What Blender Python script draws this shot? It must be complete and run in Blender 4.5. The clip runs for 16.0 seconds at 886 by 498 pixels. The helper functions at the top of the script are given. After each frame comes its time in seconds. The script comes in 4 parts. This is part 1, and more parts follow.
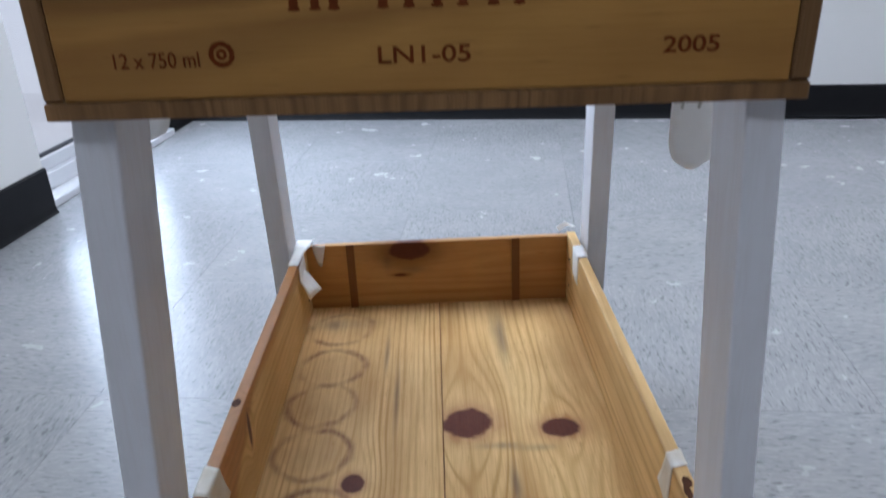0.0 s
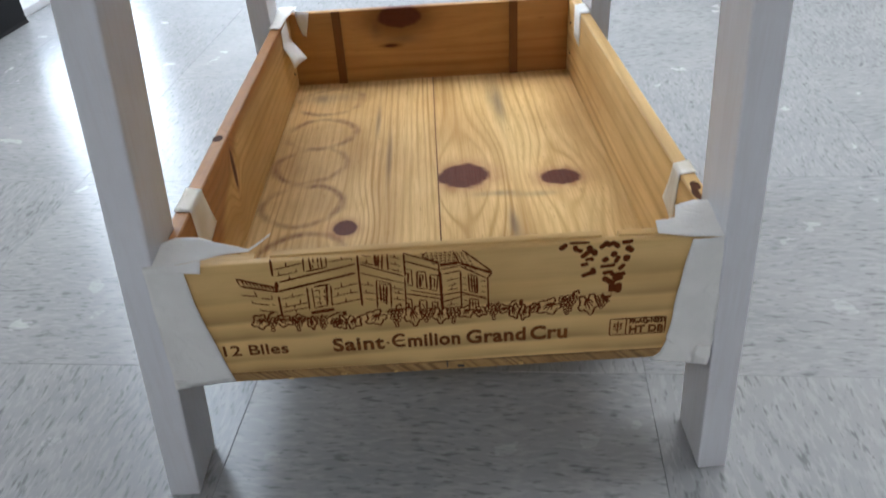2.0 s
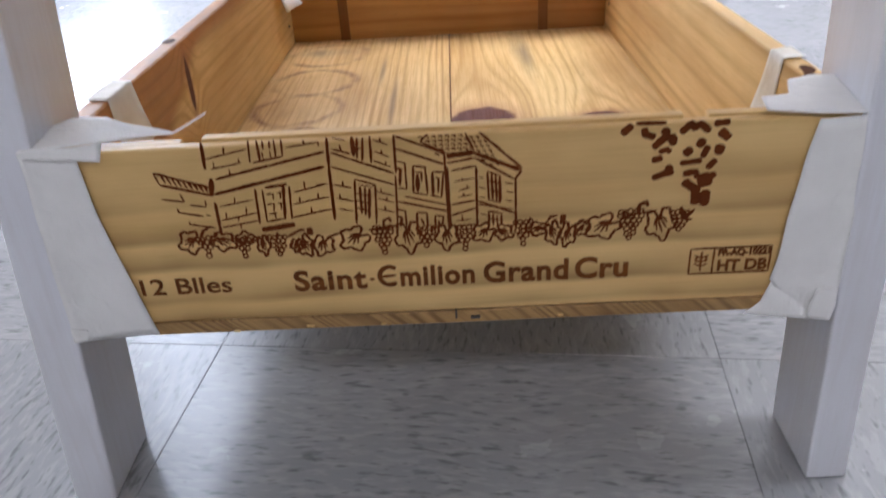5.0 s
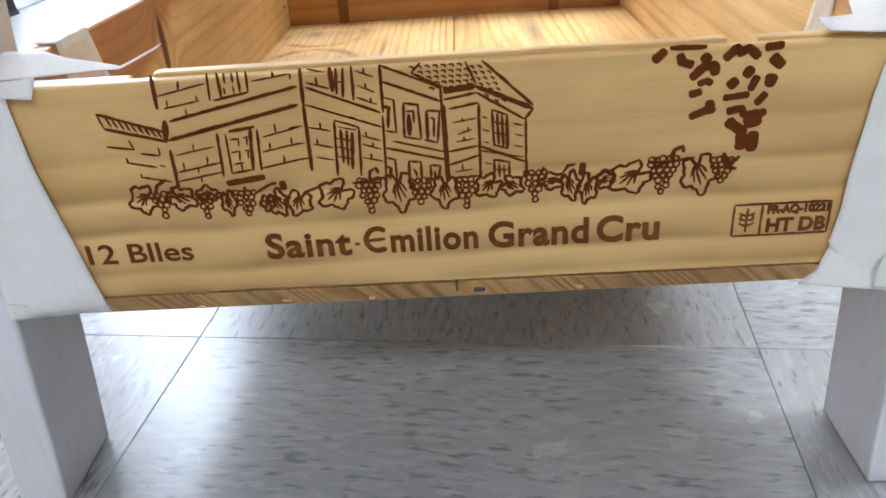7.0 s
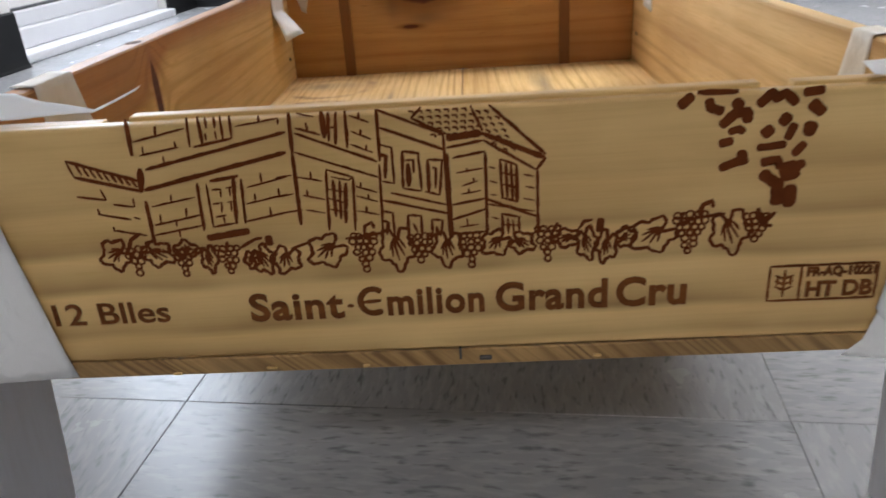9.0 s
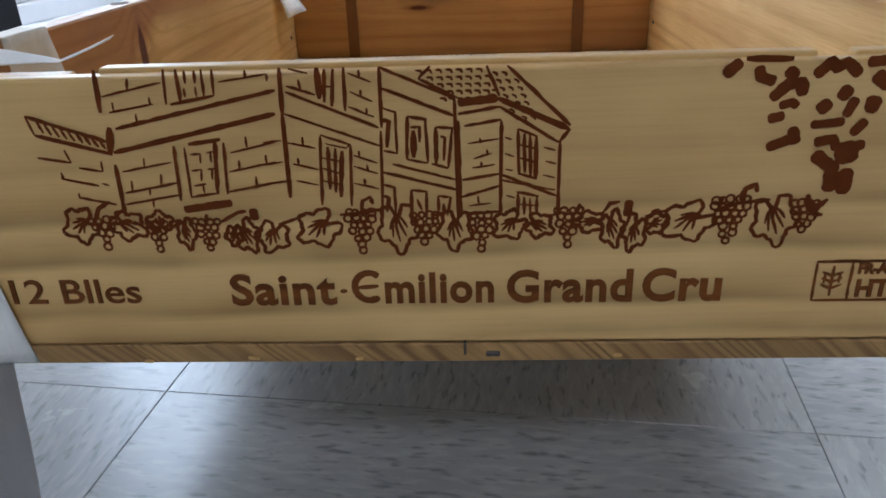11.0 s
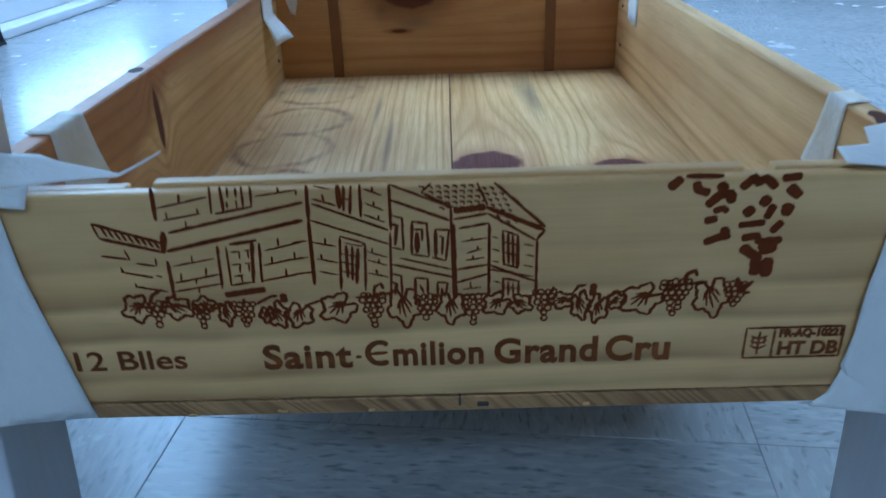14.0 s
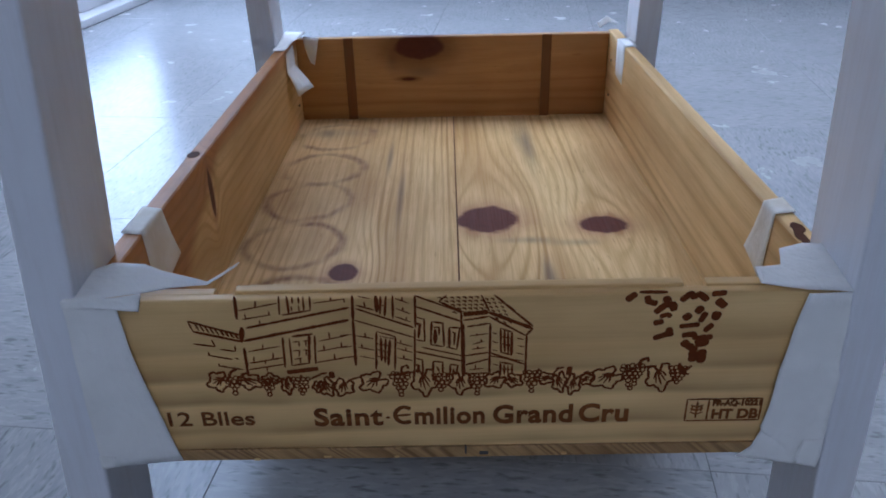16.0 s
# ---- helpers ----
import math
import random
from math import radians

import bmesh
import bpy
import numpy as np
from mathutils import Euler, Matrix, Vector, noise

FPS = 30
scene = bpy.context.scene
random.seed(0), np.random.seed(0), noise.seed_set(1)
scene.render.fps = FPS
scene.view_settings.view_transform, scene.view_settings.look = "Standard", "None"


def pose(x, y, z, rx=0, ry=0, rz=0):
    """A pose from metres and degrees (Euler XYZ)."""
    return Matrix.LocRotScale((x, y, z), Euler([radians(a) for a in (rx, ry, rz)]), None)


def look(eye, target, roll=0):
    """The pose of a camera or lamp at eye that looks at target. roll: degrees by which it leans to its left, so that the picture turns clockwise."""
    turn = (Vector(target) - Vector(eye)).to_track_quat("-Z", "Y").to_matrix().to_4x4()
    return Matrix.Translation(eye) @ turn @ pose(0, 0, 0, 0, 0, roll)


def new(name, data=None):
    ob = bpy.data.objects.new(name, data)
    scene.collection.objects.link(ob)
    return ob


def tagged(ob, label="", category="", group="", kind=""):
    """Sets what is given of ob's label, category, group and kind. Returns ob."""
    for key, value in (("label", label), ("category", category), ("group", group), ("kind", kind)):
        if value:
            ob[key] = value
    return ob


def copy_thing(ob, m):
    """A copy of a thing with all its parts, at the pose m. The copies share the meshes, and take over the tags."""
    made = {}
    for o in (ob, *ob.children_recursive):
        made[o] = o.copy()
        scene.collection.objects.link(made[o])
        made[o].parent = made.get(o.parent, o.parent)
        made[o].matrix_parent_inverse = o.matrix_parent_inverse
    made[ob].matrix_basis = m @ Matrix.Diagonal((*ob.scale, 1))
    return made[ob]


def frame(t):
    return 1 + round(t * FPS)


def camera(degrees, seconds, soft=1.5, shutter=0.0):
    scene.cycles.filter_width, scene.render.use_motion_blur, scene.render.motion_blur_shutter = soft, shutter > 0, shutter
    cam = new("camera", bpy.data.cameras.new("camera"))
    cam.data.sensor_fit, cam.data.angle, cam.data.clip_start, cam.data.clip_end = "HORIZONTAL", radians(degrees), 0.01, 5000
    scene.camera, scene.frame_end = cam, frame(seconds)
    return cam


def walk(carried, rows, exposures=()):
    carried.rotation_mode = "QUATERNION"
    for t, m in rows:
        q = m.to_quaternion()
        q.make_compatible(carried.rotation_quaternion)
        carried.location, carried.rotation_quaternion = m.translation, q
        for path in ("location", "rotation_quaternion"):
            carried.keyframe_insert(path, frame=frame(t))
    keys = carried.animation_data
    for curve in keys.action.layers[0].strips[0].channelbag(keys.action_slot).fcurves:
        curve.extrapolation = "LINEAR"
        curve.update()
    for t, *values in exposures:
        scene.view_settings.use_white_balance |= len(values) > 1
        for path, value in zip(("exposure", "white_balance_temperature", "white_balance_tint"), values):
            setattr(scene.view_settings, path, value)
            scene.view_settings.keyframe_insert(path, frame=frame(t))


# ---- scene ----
cam = camera(60.8, 16.0, soft=1.7, shutter=0.7)
PATH = [
    (0, (0.01, -0.338, 0.547), (-0.004, 1.483, -0.28), -2.5),
    (0.5, (0.012, -0.35, 0.526), (0.0, 1.434, -0.377), -2.8),
    (1, (0.004, -0.362, 0.493), (-0.018, 1.367, -0.513), -3.1),
    (1.5, (0.003, -0.362, 0.462), (-0.005, 1.323, -0.615), -3.2),
    (2, (0.007, -0.356, 0.438), (-0.016, 1.285, -0.706), -3.7),
    (2.5, (0.012, -0.351, 0.427), (-0.034, 1.275, -0.736), -4.1),
    (3, (0.015, -0.335, 0.41), (-0.004, 1.351, -0.664), -3.3),
    (3.5, (0.014, -0.328, 0.382), (-0.029, 1.405, -0.617), -4.0),
    (4, (0.012, -0.304, 0.343), (-0.034, 1.447, -0.622), -3.6),
    (4.5, (0.01, -0.29, 0.326), (-0.045, 1.447, -0.663), -3.4),
    (5, (0.007, -0.279, 0.303), (-0.061, 1.433, -0.729), -3.6),
    (5.2, (0.007, -0.275, 0.297), (-0.065, 1.428, -0.75), -4.1),
    (7.3, (0.009, -0.246, 0.255), (-0.088, 1.493, -0.729), -4.0),
    (7.5, (0.008, -0.246, 0.254), (-0.096, 1.495, -0.725), -3.6),
    (8, (0.008, -0.244, 0.256), (-0.073, 1.517, -0.688), -2.2),
    (8.5, (0.005, -0.233, 0.252), (-0.049, 1.561, -0.63), -2.8),
    (9, (0.01, -0.222, 0.247), (-0.1, 1.579, -0.615), -3.9),
    (9.2, (0.01, -0.219, 0.243), (-0.13, 1.579, -0.622), -3.8),
    (11.3, (0.006, -0.195, 0.231), (-0.099, 1.602, -0.639), -2.0),
    (11.5, (0.006, -0.193, 0.231), (-0.106, 1.606, -0.636), -2.5),
    (12, (0.005, -0.193, 0.232), (-0.112, 1.604, -0.638), -1.9),
    (12.5, (0.0, -0.195, 0.236), (-0.114, 1.599, -0.641), -1.4),
    (13, (0.004, -0.204, 0.249), (-0.046, 1.583, -0.648), -1.3),
    (13.5, (0.0, -0.213, 0.263), (-0.059, 1.558, -0.664), -2.1),
    (14, (0.001, -0.224, 0.283), (-0.04, 1.543, -0.654), -2.0),
    (14.5, (0.001, -0.242, 0.311), (-0.062, 1.511, -0.65), -3.4),
    (15, (0.0, -0.256, 0.338), (-0.043, 1.496, -0.625), -2.5),
    (15.5, (-0.001, -0.262, 0.353), (-0.035, 1.475, -0.639), -1.9),
    (16, (-0.003, -0.27, 0.363), (-0.038, 1.472, -0.618), -1.4),
]
EXPOSURES = [(0, -0.73, 5750, 13), (0.5, -0.55, 6280, 10), (1.0, -0.53, 6280, 11), (1.5, -0.58, 6280, 10), (2.0, -0.43, 6206, 10), (2.5, -0.39, 6206, 11), (3.0, -0.39, 6107, 13), (3.5, -0.49, 6107, 14), (4.5, -0.24, 6107, 18), (5.2, 0.01, 6156, 18), (7.5, 0.61, 6107, 12), (8.0, 0.61, 6450, 12), (8.5, 0.06, 6450, 13), (9.0, -0.24, 6450, 14), (11.5, -0.29, 5450, 10), (12.5, -0.29, 4650, 11), (13.0, -0.48, 4250, 2), (13.5, -0.54, 4200, -2), (14.5, -0.84, 4100, 0), (15.0, -0.94, 4301, 7), (16, -0.96, 5000, 15)]
walk(cam, [(t, look(eye, target, roll)) for t, eye, target, roll in PATH], EXPOSURES)

# ---------------------------------------------------------------- light
world = bpy.data.worlds.new("world")
scene.world = world
world.use_nodes = True
_wn = world.node_tree.nodes
_sky = _wn.new("ShaderNodeTexSky")
_sky.sky_type = "NISHITA"
_sky.sun_disc = False
_sky.sun_elevation, _sky.sun_rotation = radians(48), radians(2)
world.node_tree.links.new(_sky.outputs[0], _wn["Background"].inputs[0])
_wn["Background"].inputs[1].default_value = 0.15

sun = new("sun", bpy.data.lights.new("sun", "SUN"))
sun.data.energy, sun.data.angle, sun.data.color = 5.0, radians(0.5), (1.0, 0.95, 0.88)
sun.matrix_world = look((-3, 12, 10.8), (-3.36, 2.4, 0))

# the room's own axes: u along the far wall, v towards it; corner of far and left wall
ROOM = pose(-0.70, 1.856, 0, 0, 0, -8.07)
CEIL = 3.0

# the sky's light in the glazed opening
day = new("daylight", bpy.data.lights.new("daylight", "AREA"))
day.data.shape, day.data.size, day.data.size_y = "RECTANGLE", 0.50, 1.85
day.data.energy, day.data.color = 34.0, (0.78, 0.89, 1.0)
day.matrix_world = ROOM @ pose(-0.05, -0.4425, 1.06, 90, 0, 90) @ pose(0, 0, 0, 180, 0, 0)

# ---------------------------------------------------------------- materials


class Graph:
    """A short way to write a node material."""

    def __init__(self, name, rough=0.5, metal=0.0):
        self.mat = bpy.data.materials.new(name)
        self.mat.use_nodes = True
        self.tree = self.mat.node_tree
        self.bsdf = self.tree.nodes["Principled BSDF"]
        self.bsdf.inputs["Roughness"].default_value = rough
        self.bsdf.inputs["Metallic"].default_value = metal

    def node(self, kind, **inputs):
        n = self.tree.nodes.new("ShaderNode" + kind)
        for key, value in inputs.items():
            self.put(n.inputs[key.replace("_", " ")], value)
        return n

    def put(self, socket, value):
        if isinstance(value, bpy.types.NodeSocket):
            self.tree.links.new(value, socket)
        else:
            socket.default_value = value

    def math(self, op, a, b=0.0, c=0.0):
        n = self.tree.nodes.new("ShaderNodeMath")
        n.operation = op
        for socket, value in zip(n.inputs, (a, b, c)):
            self.put(socket, value)
        return n.outputs[0]

    def coords(self):
        return self.node("TexCoord").outputs["Object"]

    def xyz(self, vec):
        n = self.node("SeparateXYZ", Vector=vec)
        return n.outputs[0], n.outputs[1], n.outputs[2]

    def vec(self, x, y, z):
        return self.node("CombineXYZ", X=x, Y=y, Z=z).outputs[0]

    def scaled(self, vec, s):
        n = self.node("Mapping", Vector=vec)
        n.inputs["Scale"].default_value = s
        return n.outputs[0]

    def shifted(self, vec):
        """The coordinates moved apart by each object's own random number."""
        rnd = self.node("ObjectInfo").outputs["Random"]
        n = self.tree.nodes.new("ShaderNodeVectorMath")
        n.operation = "ADD"
        self.put(n.inputs[0], vec)
        self.put(n.inputs[1], self.vec(self.math("MULTIPLY", rnd, 13.0), self.math("MULTIPLY", rnd, 29.0), self.math("MULTIPLY", rnd, 7.0)))
        return n.outputs[0]

    def noise(self, vec, scale, detail=3.0, rough=0.55, warp=0.0):
        return self.node("TexNoise", Vector=vec, Scale=scale, Detail=detail, Roughness=rough, Distortion=warp).outputs[0]

    def ramp(self, fac, *stops):
        n = self.node("ValToRGB", Fac=fac)
        el = n.color_ramp.elements
        while len(el) < len(stops):
            el.new(0.5)
        for e, (p, c) in zip(el, stops):
            e.position = p
            e.color = (*c, 1) if isinstance(c, tuple) else (c, c, c, 1)
        return n.outputs[0]

    def mix(self, fac, a, b, blend="MIX"):
        n = self.tree.nodes.new("ShaderNodeMix")
        n.data_type, n.blend_type = "RGBA", blend
        self.put(n.inputs["Factor"], fac)
        self.put(n.inputs["A"], (*a, 1) if isinstance(a, tuple) else a)
        self.put(n.inputs["B"], (*b, 1) if isinstance(b, tuple) else b)
        return n.outputs["Result"]

    def finish(self, colour, bump=None, strength=0.2, depth=0.001, rough=None):
        self.put(self.bsdf.inputs["Base Color"], (*colour, 1) if isinstance(colour, tuple) else colour)
        if rough is not None:
            self.put(self.bsdf.inputs["Roughness"], rough)
        if bump is not None:
            n = self.node("Bump", Height=bump, Strength=strength, Distance=depth)
            self.put(self.bsdf.inputs["Normal"], n.outputs[0])
        return self.mat


def pine(name, along, light, mid, dark, rings=38.0, knots=(), stains=(), streaks=(), sway=0.006, gloss=0.5, contrast=1.0, across=None, thin=2.4, heart=None, lean=0.0, faint=0.12, hair=0.35, skew=0.0, lines=(), spread=3.0):
    """Pine board. along: 0, 1 or 2, the axis of its grain. knots: (a, b, ra, rb) across and along the board's face;
    stains: bottle rings (a, b, r); streaks: grey marks (a, b, ra, rb)."""
    g = Graph(name, gloss)
    p = g.coords()
    ax = g.xyz(p)
    first = (2, 0, 0)[along] if across is None else across
    a, b, c = ax[first], ax[along], ax[3 - first - along]
    if lean:
        a = g.math("ADD", a, g.math("MULTIPLY", b, lean))
    q = g.vec(a, g.math("MULTIPLY", b, 0.12), c)
    wobble = g.math("MULTIPLY", g.math("SUBTRACT", g.noise(q, 14.0, 2.0), 0.5), sway * 6)
    u = g.math("ADD", g.math("ADD", a, g.math("MULTIPLY", c, 0.7)), wobble)
    knot_mask = None
    halo = None
    for ka, kb, ra, rb in knots:
        da, db = g.math("SUBTRACT", a, ka), g.math("SUBTRACT", b, kb)
        wob = g.math("MULTIPLY", g.math("SUBTRACT", g.noise(p, 60.0, 2.0), 0.5), 0.5)
        r = g.math("ADD", g.math("SQRT", g.math("ADD", g.math("POWER", g.math("DIVIDE", da, ra), 2.0), g.math("POWER", g.math("DIVIDE", db, rb), 2.0))), wob)
        # the grain bends round the knot
        far = g.math("ADD", g.math("POWER", g.math("DIVIDE", da, ra * 2.2), 2.0), g.math("POWER", g.math("DIVIDE", db, rb * 3.6), 2.0))
        push = g.math("MULTIPLY", g.math("EXPONENT", g.math("MULTIPLY", far, -1.0)), ra * 1.3)
        side = g.math("MULTIPLY", push, g.math("TANH", g.math("DIVIDE", da, ra * 0.6)))
        u = g.math("SUBTRACT", u, side)
        core = g.ramp(r, (0.80, 1.0), (0.98, 0.0))
        glow = g.math("EXPONENT", g.math("MULTIPLY", g.math("POWER", g.math("MAXIMUM", g.math("SUBTRACT", r, 0.8), 0.0), 2.0), -spread))
        knot_mask = core if knot_mask is None else g.math("MAXIMUM", knot_mask, core)
        halo = glow if halo is None else g.math("MAXIMUM", halo, glow)
    strip = g.vec(u, g.math("MULTIPLY", b, 0.04), c)
    uneven = g.noise(strip, rings * 0.55, 2.0)
    phase = g.math("ADD", g.math("MULTIPLY", u, rings * 6.283), g.math("ADD", g.math("MULTIPLY", g.noise(q, 9.0, 2.0), 3.2), g.math("MULTIPLY", uneven, 11.0)))
    if skew:
        # growth bands fade in slowly and end sharply
        phase = g.math("ADD", phase, g.math("MULTIPLY", g.math("SINE", phase), skew))
        phase = g.math("ADD", phase, g.math("MULTIPLY", g.math("COSINE", phase), skew))
    band = g.math("ADD", g.math("MULTIPLY", g.math("SINE", phase), 0.5), 0.5)
    band = g.math("POWER", band, thin)
    # some growth lines are strong, others hardly show
    band = g.math("MULTIPLY", band, g.ramp(g.noise(strip, rings * 0.30, 3.0), (0.36, faint), (0.66, 1.25)))
    band = g.math("MULTIPLY", band, g.ramp(g.noise(q, 26.0, 3.0), (0.30, 0.5), (0.62, 1.1)))
    wide = g.noise(g.vec(g.math("MULTIPLY", u, 1.0), g.math("MULTIPLY", b, 0.1), c), 22.0, 2.0)
    fine = g.noise(g.vec(g.math("MULTIPLY", a, 900.0), g.math("MULTIPLY", b, 22.0), g.math("MULTIPLY", c, 900.0)), 1.0, 2.0, 0.7)
    col = g.mix(g.math("MULTIPLY", band, 0.75 * contrast), light, mid)
    col = g.mix(g.ramp(wide, (0.48, 0.0), (0.72, 0.55 * contrast)), col, dark)
    col = g.mix(g.ramp(fine, (0.42, 0.0), (0.75, hair)), col, mid)
    col = g.mix(g.math("MULTIPLY", g.ramp(g.noise(p, 9.0, 3.0), (0.4, 0.0), (0.75, 1.0)), 0.3), col, mid, "MULTIPLY")
    if heart:
        level, slope, red = heart
        edge = g.math("ADD", level, g.math("MULTIPLY", slope, g.math("MAXIMUM", g.math("SUBTRACT", 0.20, b), 0.0)))
        over = g.math("ADD", g.math("SUBTRACT", a, edge), g.math("MULTIPLY", g.math("SUBTRACT", g.noise(q, 30.0, 3.0), 0.5), 0.02))
        tone = g.mix(g.math("MULTIPLY", band, 0.6), red, tuple(0.62 * k for k in red))
        tone = g.mix(g.ramp(g.noise(p, 70.0, 3.0), (0.45, 0.0), (0.75, 0.6)), tone, tuple(0.7 * k for k in red))
        col = g.mix(g.ramp(over, (0.0, 0.0), (0.012, 0.85)), col, tone)
    cloud = g.noise(g.vec(a, g.math("MULTIPLY", b, 0.35), c), 16.0, 4.0, 0.6)
    col = g.mix(g.ramp(cloud, (0.50, 0.0), (0.74, 0.38)), col, tuple(0.8 * k for k in mid))
    specks = g.noise(g.vec(g.math("MULTIPLY", a, 420.0), g.math("MULTIPLY", b, 60.0), g.math("MULTIPLY", c, 420.0)), 1.0, 1.0)
    col = g.mix(g.ramp(specks, (0.68, 0.0), (0.80, hair)), col, dark)
    for at, wide_of, much in lines:
        # a single growth line: ends sharply below, fades upwards
        d = g.math("SUBTRACT", g.math("ADD", a, g.math("MULTIPLY", g.math("SUBTRACT", g.noise(g.vec(g.math("MULTIPLY", b, 7.0), at, 0.0), 1.0, 2.0), 0.5), 0.016)), at)
        up = g.ramp(g.math("DIVIDE", d, wide_of * 2.6), (0.0, 1.0), (1.0, 0.0))
        on = g.ramp(g.math("DIVIDE", g.math("ADD", d, 0.0022), 0.0032), (0.0, 0.0), (1.0, 1.0))
        part_of = g.ramp(g.noise(g.vec(g.math("MULTIPLY", b, 9.0), at * 50.0, 0.0), 1.0, 3.0), (0.36, 0.15), (0.60, 1.0))
        col = g.mix(g.math("MULTIPLY", g.math("MULTIPLY", g.math("POWER", up, 1.6), on), g.math("MULTIPLY", part_of, much)), col, tuple(0.58 * k for k in mid))
    for sa, sb, sr in stains:
        da, db = g.math("SUBTRACT", a, sa), g.math("SUBTRACT", b, sb)
        d = g.math("SQRT", g.math("ADD", g.math("MULTIPLY", da, da), g.math("MULTIPLY", db, db)))
        d = g.math("ADD", d, g.math("MULTIPLY", g.math("SUBTRACT", g.noise(p, 45.0, 3.0), 0.5), 0.011))
        ring = g.math("EXPONENT", g.math("MULTIPLY", g.math("POWER", g.math("DIVIDE", g.math("SUBTRACT", d, sr), 0.0042), 2.0), -1.0))
        inner = g.ramp(d, (sr * 0.7, 0.16), (sr, 0.0))
        worn = g.math("MULTIPLY", g.ramp(g.noise(p, 30.0, 2.0), (0.34, 0.12), (0.6, 0.95)), g.ramp(g.noise(q, 240.0, 2.0), (0.35, 0.6), (0.6, 1.0)))
        fac = g.math("MULTIPLY", g.math("MAXIMUM", ring, inner), worn)
        col = g.mix(fac, col, (0.25, 0.115, 0.042))
    for sa, sb, ra, rb in streaks:
        d = g.math("ADD", g.math("POWER", g.math("DIVIDE", g.math("SUBTRACT", a, sa), ra), 2.0), g.math("POWER", g.math("DIVIDE", g.math("SUBTRACT", b, sb), rb), 2.0))
        fac = g.math("MULTIPLY", g.math("EXPONENT", g.math("MULTIPLY", d, -1.5)), g.ramp(g.noise(q, 60.0, 3.0), (0.3, 0.3), (0.6, 0.75)))
        col = g.mix(fac, col, (0.17, 0.12, 0.075))
    if knots:
        col = g.mix(g.math("MULTIPLY", halo, 0.5 if spread > 2 else 0.8), col, (0.38, 0.15, 0.07) if spread > 2 else (0.20, 0.075, 0.024))
        grain = g.noise(p, 160.0, 3.0)
        col = g.mix(knot_mask, col, g.mix(grain, (0.080, 0.018, 0.008), (0.140, 0.034, 0.014)))
    g.bsdf.inputs["Specular IOR Level"].default_value = 0.3
    rough = g.ramp(fine, (0.3, gloss - 0.06), (0.7, gloss + 0.12))
    return g.finish(col, g.math("ADD", fine, g.math("MULTIPLY", band, 0.6)), 0.22, 0.0004, rough)


L1, L2, L3 = (0.70, 0.46, 0.19), (0.50, 0.27, 0.085), (0.36, 0.17, 0.05)
M_FRONT = pine("pine_front", 0, (0.80, 0.545, 0.225), (0.46, 0.25, 0.066), (0.60, 0.36, 0.11), 46.0, gloss=0.40, contrast=0.4, thin=3.5, sway=0.003, faint=0.05, hair=0.16, skew=0.45, lean=-0.015,
               lines=((0.0120, 0.0035, 0.8), (0.0225, 0.0050, 0.95), (0.0400, 0.0045, 0.95), (0.0535, 0.0050, 0.75), (0.0690, 0.0060, 0.4)))
M_FLOOR_L = pine("pine_floor_left", 1, (0.83, 0.585, 0.265), (0.50, 0.275, 0.08), (0.46, 0.245, 0.075), 150.0,
                 knots=((-0.080, 0.172, 0.0112, 0.0125),), thin=3.0, sway=0.0018, contrast=1.15, hair=0.5,
                 stains=((-0.116, 0.447, 0.036), (-0.119, 0.362, 0.035), (-0.122, 0.291, 0.0345), (-0.121, 0.214, 0.035), (-0.111, 0.130, 0.036)),
                 streaks=((-0.118, 0.458, 0.034, 0.018), (-0.046, 0.300, 0.003, 0.06), (-0.060, 0.385, 0.003, 0.04)))
M_FLOOR_R = pine("pine_floor_right", 1, (0.84, 0.60, 0.27), (0.53, 0.295, 0.085), (0.47, 0.25, 0.075), 105.0,
                 knots=((0.0235, 0.251, 0.0262, 0.0255), (0.110, 0.238, 0.0205, 0.0165)), thin=2.6, contrast=1.2, hair=0.5,
                 streaks=((0.062, 0.162, 0.0065, 0.030), (0.062, 0.160, 0.004, 0.024), (0.068, 0.430, 0.011, 0.06), (0.070, 0.40, 0.006, 0.05), (0.052, 0.215, 0.022, 0.006), (0.082, 0.210, 0.020, 0.006)), sway=0.003)
M_SIDE_L = pine("pine_side_left", 1, (0.83, 0.585, 0.255), (0.58, 0.345, 0.115), (0.46, 0.23, 0.065), 110.0, across=2, sway=0.003,
                knots=((0.068, 0.174, 0.019, 0.0042),), heart=(0.080, -0.46, (0.43, 0.165, 0.048)), thin=3.5)
M_SIDE_R = pine("pine_side_right", 1, (0.83, 0.585, 0.26), (0.50, 0.28, 0.09), (0.44, 0.235, 0.075), 75.0, across=2, sway=0.005, thin=2.6)
M_BACK = pine("pine_back", 0, (0.60, 0.33, 0.115), (0.40, 0.18, 0.055), (0.29, 0.115, 0.035), 75.0, knots=((0.084, -0.034, 0.0145, 0.026), (0.0505, -0.046, 0.0018, 0.008)), sway=0.008, thin=2.4, contrast=1.2, spread=1.1,
              streaks=((0.070, -0.062, 0.012, 0.008), (0.058, -0.030, 0.006, 0.020)))
# shade of the back slots and the floor gap, as a wood colour
M_GAP_SHADE = pine("pine_gap_shade", 2, (0.25, 0.105, 0.035), (0.18, 0.07, 0.023), (0.13, 0.05, 0.017), 60.0)
M_END = pine("pine_end_grain", 2, (0.48, 0.29, 0.11), (0.10, 0.045, 0.016), (0.20, 0.095, 0.035), 130.0, sway=0.03, thin=2.0, lean=1.1, faint=0.4)
